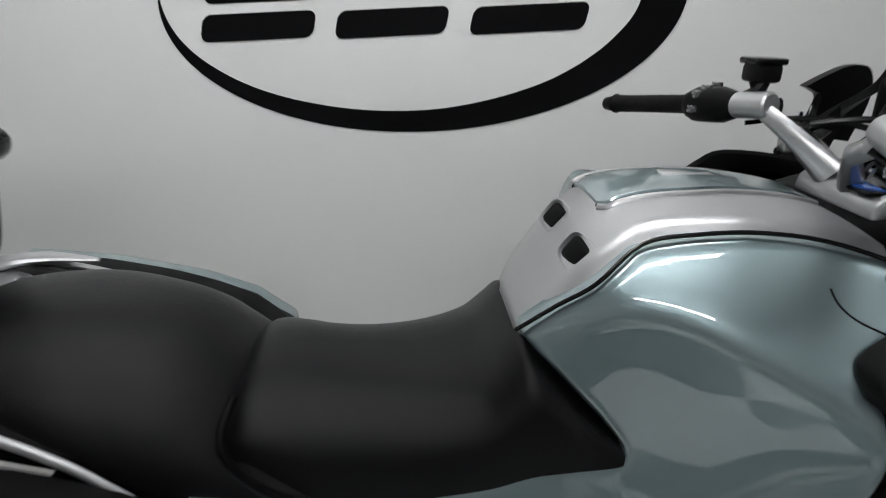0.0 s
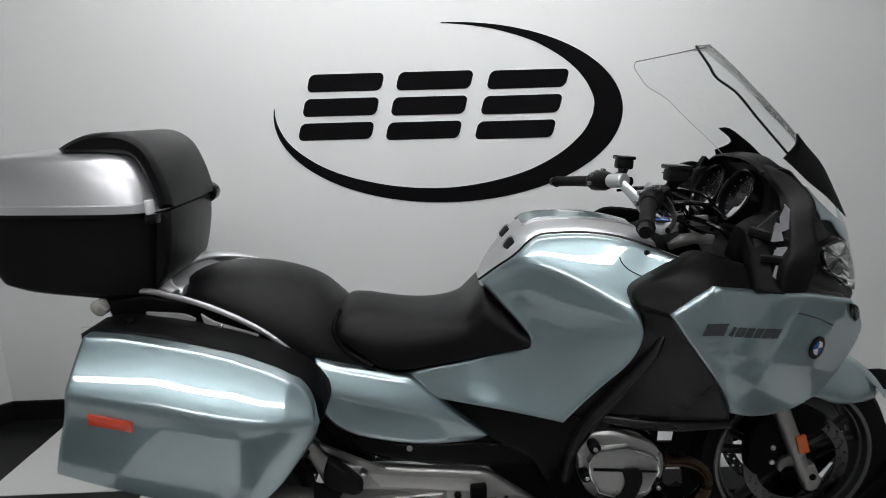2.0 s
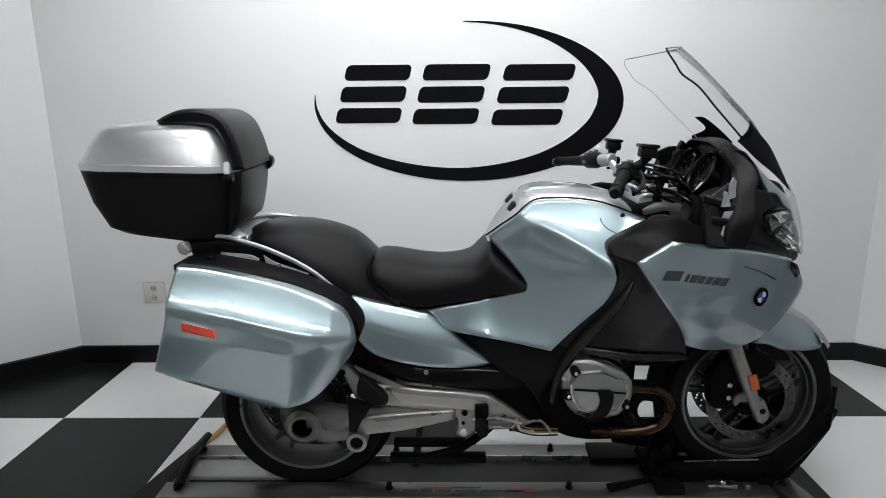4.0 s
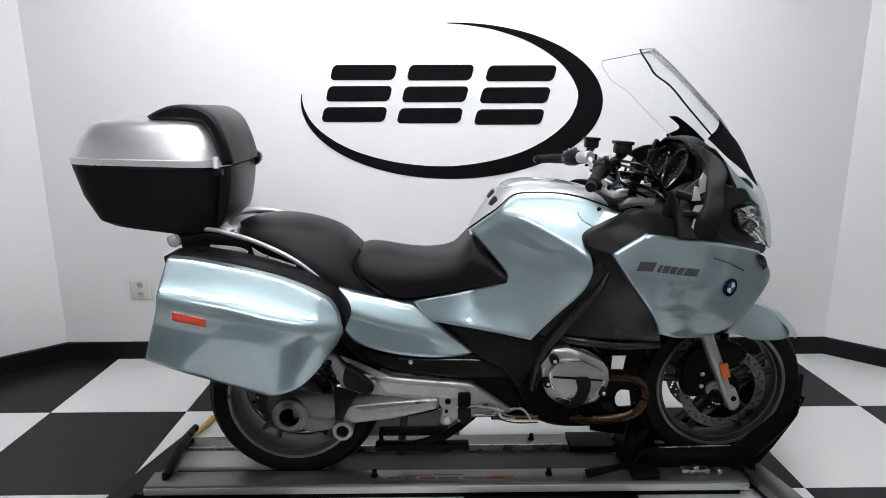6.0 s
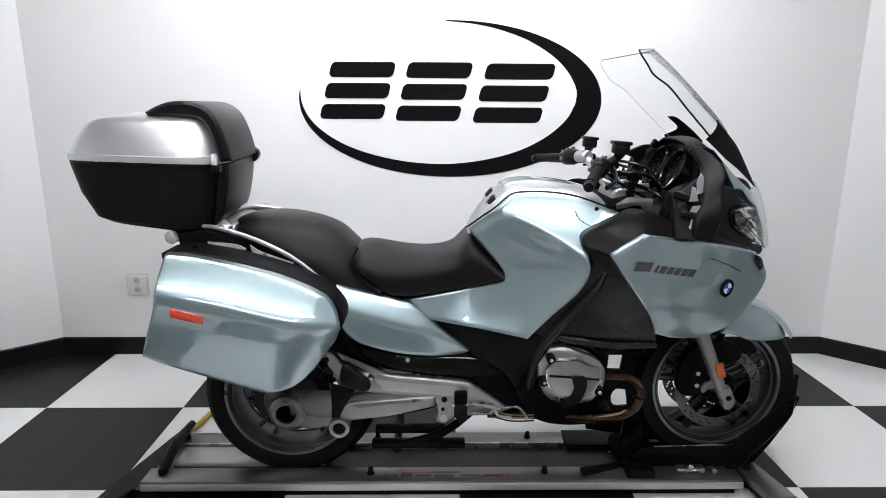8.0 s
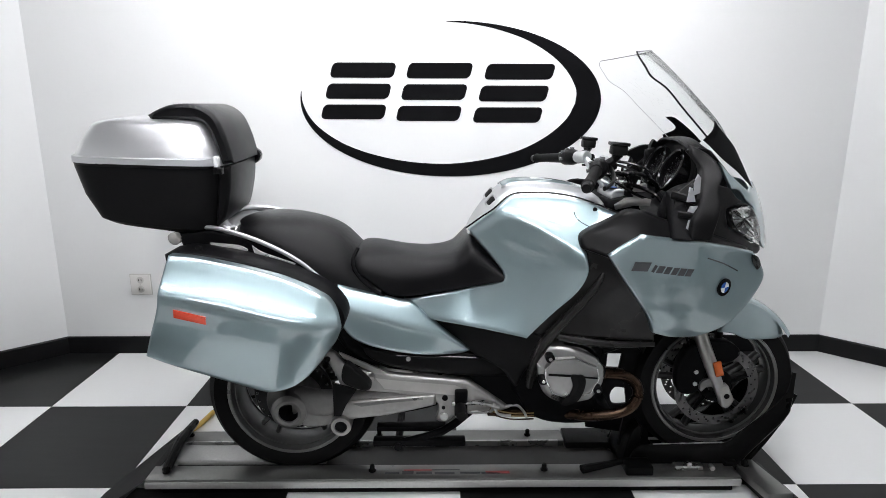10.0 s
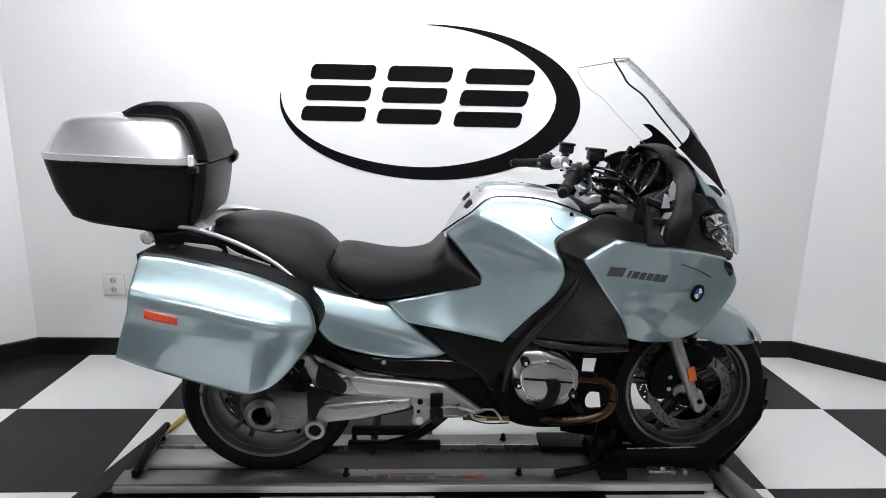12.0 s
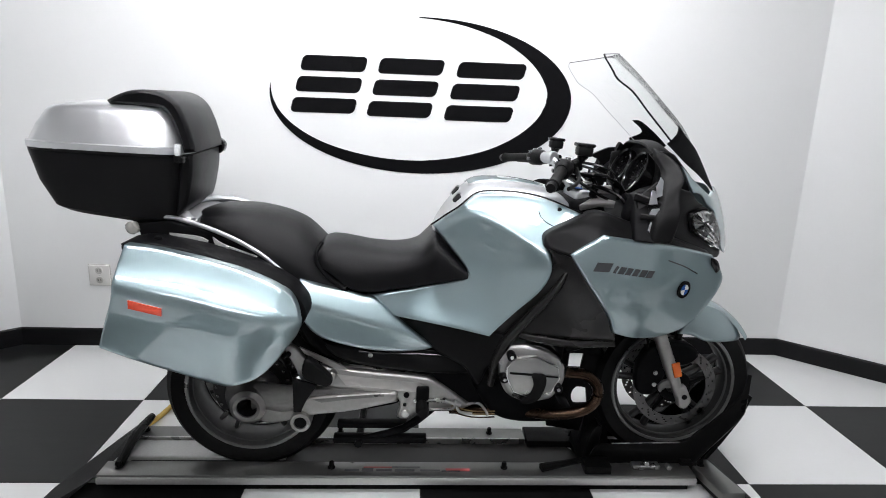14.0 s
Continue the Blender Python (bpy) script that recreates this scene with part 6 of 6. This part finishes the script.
for f in (False, True):
    part("front_mudguard", skin(GUARD, GUARD_H, f, 0.010, 0.006, 0.012), M_PAINT, bike, "ice-blue front mudguard side")
rings = []
for deg in np.linspace(37, 105, 22):
    a = radians(deg)
    r = 0.318 + 0.012 * math.sin(radians((deg - 30) * 1.6))
    rings.append([(FX + (r + dr) * math.cos(a), C + v * 0.062, FZ + (r + dr) * math.sin(a)) for v, dr in ((-1, -0.016), (-0.8, 0.0), (-0.4, 0.009), (0, 0.012), (0.4, 0.009), (0.8, 0.0), (1, -0.016), (0.7, -0.008), (0, 0.006), (-0.7, -0.008))])
part("front_mudguard_top", loft(rings), M_PAINT, bike, "ice-blue front mudguard")
part("inner_mudguard", slab([(0.63, 0.62, 1), (0.70, 0.66, 1), (0.90, 0.70, 1), (0.99, 0.66, 1), (0.90, 0.655), (0.78, 0.625), (0.69, 0.55), (0.655, 0.47, 1), (0.635, 0.50)], C - 0.075, C + 0.075, 0.01, 0.015), M_BLACK, bike, "black inner mudguard")
part("telelever_arm", tube([(0.50, C - 0.09, 0.50), (0.66, C - 0.085, 0.56), (0.80, C - 0.04, 0.64)], 0.020, 10, 1, 4), M_DARK, bike)

# ---- the lift under the motorcycle ----
def slab_flat(plan, z0, z1):
    """A flat plate of one plan outline between two heights."""
    return loft([[(x, y, z) for x, y in plan] for z in (z0, z1)])


lift = thing("motorcycle_lift", (0, C, 0), "low lift with dull aluminium rails and black wheel chock", "motorcycle lift")
part("near_rail", box(-1.096, 0.985, -0.186, -0.100, 0.034, 0.068, 0.003), M_LIFT, lift, "worn aluminium side rail with faded decal")
part("rail_lip", box(-1.096, 0.985, -0.193, -0.185, 0.036, 0.060, 0.002), M_CHANNEL, lift, "bright outer lip of the rail")
part("near_beam", box(-1.05, 0.97, -0.165, -0.120, 0.0, 0.036, 0.003), M_LIFTBLK, lift, "black beam under the rail")
part("far_rail", box(-1.110, 0.425, 0.122, 0.205, 0.004, 0.030, 0.003), M_LIFT, lift, "worn aluminium side rail")
part("far_lip", box(-1.09, 0.40, 0.116, 0.124, 0.004, 0.034, 0.002), M_STEEL, lift)
part("wheel_ramp", box(-1.105, -0.50, -0.004, 0.112, 0.0, 0.026, 0.008, 3), M_CHANNEL, lift, "bare aluminium wheel ramp")
part("wheel_channel", slab_flat([(-1.06, -0.100), (0.54, -0.100), (0.60, -0.06), (0.625, 0.01), (0.60, 0.085), (0.56, 0.118), (-1.06, 0.118)], 0.0, 0.010), M_CHANDARK, lift, "dark grey wheel channel with rounded end")
part("channel_lip", box(-1.06, 0.42, -0.104, -0.092, 0.004, 0.024, 0.002), M_LIFT, lift)
part("chock_base", box(0.63, 1.10, -0.090, 0.110, 0.004, 0.040, 0.004), M_LIFTBLK, lift, "black chock base plate")
for x, y, z in ((-1.04, -0.140, 0.068), (-0.312, -0.138, 0.068), (0.300, -0.136, 0.068), (1.030, -0.118, 0.068), (-1.075, 0.170, 0.030), (-0.315, 0.165, 0.030), (0.285, 0.165, 0.030)):
    part("bolt", loft([[(x + q * math.cos(a), y + q * math.sin(a), z + h) for a in (2 * math.pi * k / 12 for k in range(12))] for q, h in ((0.013, -0.002), (0.013, 0.004), (0.009, 0.005), (0.009, 0.020), (0.007, 0.024))]), M_LIFTBLK, lift, "black bolt")
# tail ramp of black plate
bm = bmesh.new()
bm.faces.new([bm.verts.new(p) for p in ((-1.075, 0.215, 0.05), (-1.115, 0.19, 0.045), (-1.245, -0.17, 0.010), (-1.262, -0.36, 0.008), (-1.20, -0.36, 0.008), (-1.115, -0.185, 0.05), (-1.085, -0.09, 0.055))])
bmesh.ops.solidify(bm, geom=bm.faces[:], thickness=0.010)
part("tail_plate", bm, M_LIFTBLK, lift, "black angled tail plate", 0)
part("tail_post", tube([(-1.04, -0.135, 0.075), (-1.055, 0.02, 0.09), (-1.065, 0.20, 0.075)], [0.016, 0.020, 0.014], 10, 1, 4), M_LIFTBLK, lift, "black bent tail bar")
# front cross arm
part("front_arm", turn(box(-0.042, 0.042, -0.20, 0.055, -0.015, 0.015, 0.004), pose(1.040, -0.115, 0.054, -6, 0, 4)), M_LIFT, lift, "aluminium outrigger arm")
part("front_arm_base", turn(box(-0.05, 0.05, -0.30, 0.05, -0.018, 0.018, 0.003), pose(1.075, -0.10, 0.020, 0, 0, 8)), M_LIFTBLK, lift)
part("arm_foot", loft([[(1.105 + q * math.cos(a), -0.235 + q * math.sin(a), z) for a in (2 * math.pi * k / 20 for k in range(20))] for q, z in ((0.045, 0.0), (0.048, 0.012), (0.044, 0.028), (0.03, 0.032))]), M_WHITEP, lift, "pale rubber foot")
# wheel chock cradle
WALL_LINE = [(0.600, 0.040, 1), (0.640, 0.128), (0.690, 0.140), (0.955, 0.146), (1.011, 0.188), (1.089, 0.258), (1.158, 0.338), (1.172, 0.420, 1), (1.184, 0.418, 1), (1.182, 0.300), (1.168, 0.245), (1.062, 0.118), (1.005, 0.040, 1)]
for y in (C - 0.124, C + 0.100):
    part("chock_wall", slab(WALL_LINE, y, y + 0.014, 0.004, 0.014), M_LIFTBLK, lift, "black side wall of the wheel chock")
    # thin metal tubes added as the highlight along the chock wall's edges
    part("edge_highlight", tube([(1.183, y + 0.007, 0.400), (1.182, y + 0.007, 0.300), (1.168, y + 0.007, 0.244), (1.062, y + 0.007, 0.116), (1.015, y + 0.007, 0.056)], 0.0028, 6, 1, 4), M_DISC, lift, "thin light line added as the edge's highlight")
# the same made-up highlight line along the near wall's top
part("edge_highlight", tube([(0.700, C - 0.117, 0.141), (0.955, C - 0.117, 0.147)], 0.0024, 6), M_STEEL, lift, "thin bright line added as the top edge's highlight")
rings = [[(x, C - 0.10, z), (x + 0.012, C - 0.10, z - 0.008), (x + 0.012, C + 0.10, z - 0.008), (x, C + 0.10, z)] for x, z in ((1.04, 0.040), (1.11, 0.14), (1.17, 0.24), (1.20, 0.33))]
part("chock_plate", loft(rings), M_LIFTBLK, lift, "black curved chock plate", 0)
part("chock_flap", box(0.43, 0.66, 0.100, 0.215, 0.004, 0.034, 0.004), M_LIFTBLK, lift, "black flat end of the channel")
part("rear_stop", slab([(0.60, 0.038, 1), (0.625, 0.16), (0.655, 0.20), (0.67, 0.19), (0.665, 0.12), (0.70, 0.038, 1)], C - 0.09, C + 0.09, 0.006, 0.014), M_LIFTBLK, lift, "black rear wheel stop")
part("release_lever", tube([(0.43, -0.150, 0.078), (0.53, -0.130, 0.085), (0.60, -0.11, 0.088)], [0.016, 0.012, 0.010], 10), M_LIFTBLK, lift, "black release lever")
part("lever_block", box(0.585, 0.68, -0.175, -0.105, 0.060, 0.098, 0.006), M_LIFTBLK, lift, "black lever block")
part("slide_bracket", box(0.765, 0.865, -0.150, -0.120, 0.070, 0.088, 0.004), M_STEEL, lift, "small bright bracket")
part("bracket_knob", disc(0.815, -0.150, -0.13, 0.092, 0.010, 12, 0.002), M_STEEL, lift)
part("side_screw", disc(0.90, -0.15, -0.125, 0.076, 0.009, 12, 0.002), M_STEEL, lift)
part("pinch_block", box(0.955, 1.0, -0.12, -0.05, 0.04, 0.085, 0.005), M_LIFTBLK, lift)
# faded decal, unreadable: plain bars
for x0, x1, y0, y1, red in ((-0.265, -0.215, -0.158, -0.146, 0), (-0.205, -0.165, -0.160, -0.140, 0), (-0.155, -0.10, -0.158, -0.146, 0), (-0.09, -0.02, -0.160, -0.148, 0), (0.0, 0.07, -0.158, -0.149, 0), (0.075, 0.14, -0.160, -0.150, 0), (0.09, 0.175, -0.158, -0.142, 1), (-0.20, -0.10, -0.138, -0.132, 1), (-0.10, 0.0, -0.136, -0.131, 0)):
    part("decal_bar", box(x0, x1, y0, y1, 0.0675, 0.0687, 0), M_REDF if red else M_GREYF, lift, "faded red decal bar" if red else "faded dark decal bar", 0)

# cable on the floor behind the lift
cable = link("air_hose", tube([(-1.125, 0.212, 0.014), (-1.098, 0.255, 0.014), (-1.080, 0.320, 0.014), (-1.068, 0.395, 0.014)], 0.011, 10, 1, 5), M_YELLOW)
tagged(cable, "yellow rubber hose lying on the checkered floor", "hose")
lead = link("black_hose", tube([(-1.068, 0.392, 0.012), (-1.05, 0.46, 0.012), (-0.92, 0.55, 0.012), (-0.60, 0.62, 0.012), (-0.2, 0.60, 0.012)], 0.008, 8, 1, 5), M_RUBBER)
tagged(lead, "black rubber hose lying on the checkered floor", "hose")

# ---- checkered floor, tile by tile ----
slab_bm = box(-3.4, 3.3, -7.3, 1.2, -0.06, -0.0035, 0)
ground = tagged(link("floor", slab_bm, M_SLAB, 0), "black and white checkered floor of large glossy tiles", "floor", kind="structure")


def tile_mesh(name, material):
    bm = box(-TILE / 2 + 0.0006, TILE / 2 - 0.0006, -TILE / 2 + 0.0006, TILE / 2 - 0.0006, -0.0034, 0.0, 0.0008, 1)
    me = bpy.data.meshes.new(name)
    bm.to_mesh(me)
    bm.free()
    me.materials.append(material)
    return me


TILES = tile_mesh("white_tile", M_TILE_W), tile_mesh("black_tile", M_TILE_B)
for i in range(-6, 6):
    for j in range(-13, 1):
        x, y = (i + 0.5) * TILE, ROW + (j + 0.5) * TILE
        if abs(x + 0.05) > 3.5 or y < -7.3:
            continue
        if y > 0.02 and abs(x) + (y - 0.02) * 1.08 > 3.45:
            continue
        ob = new("tile", TILES[(i + j) % 2 == 0])
        ob.location = (x, y, 0)
        ob.parent = ground
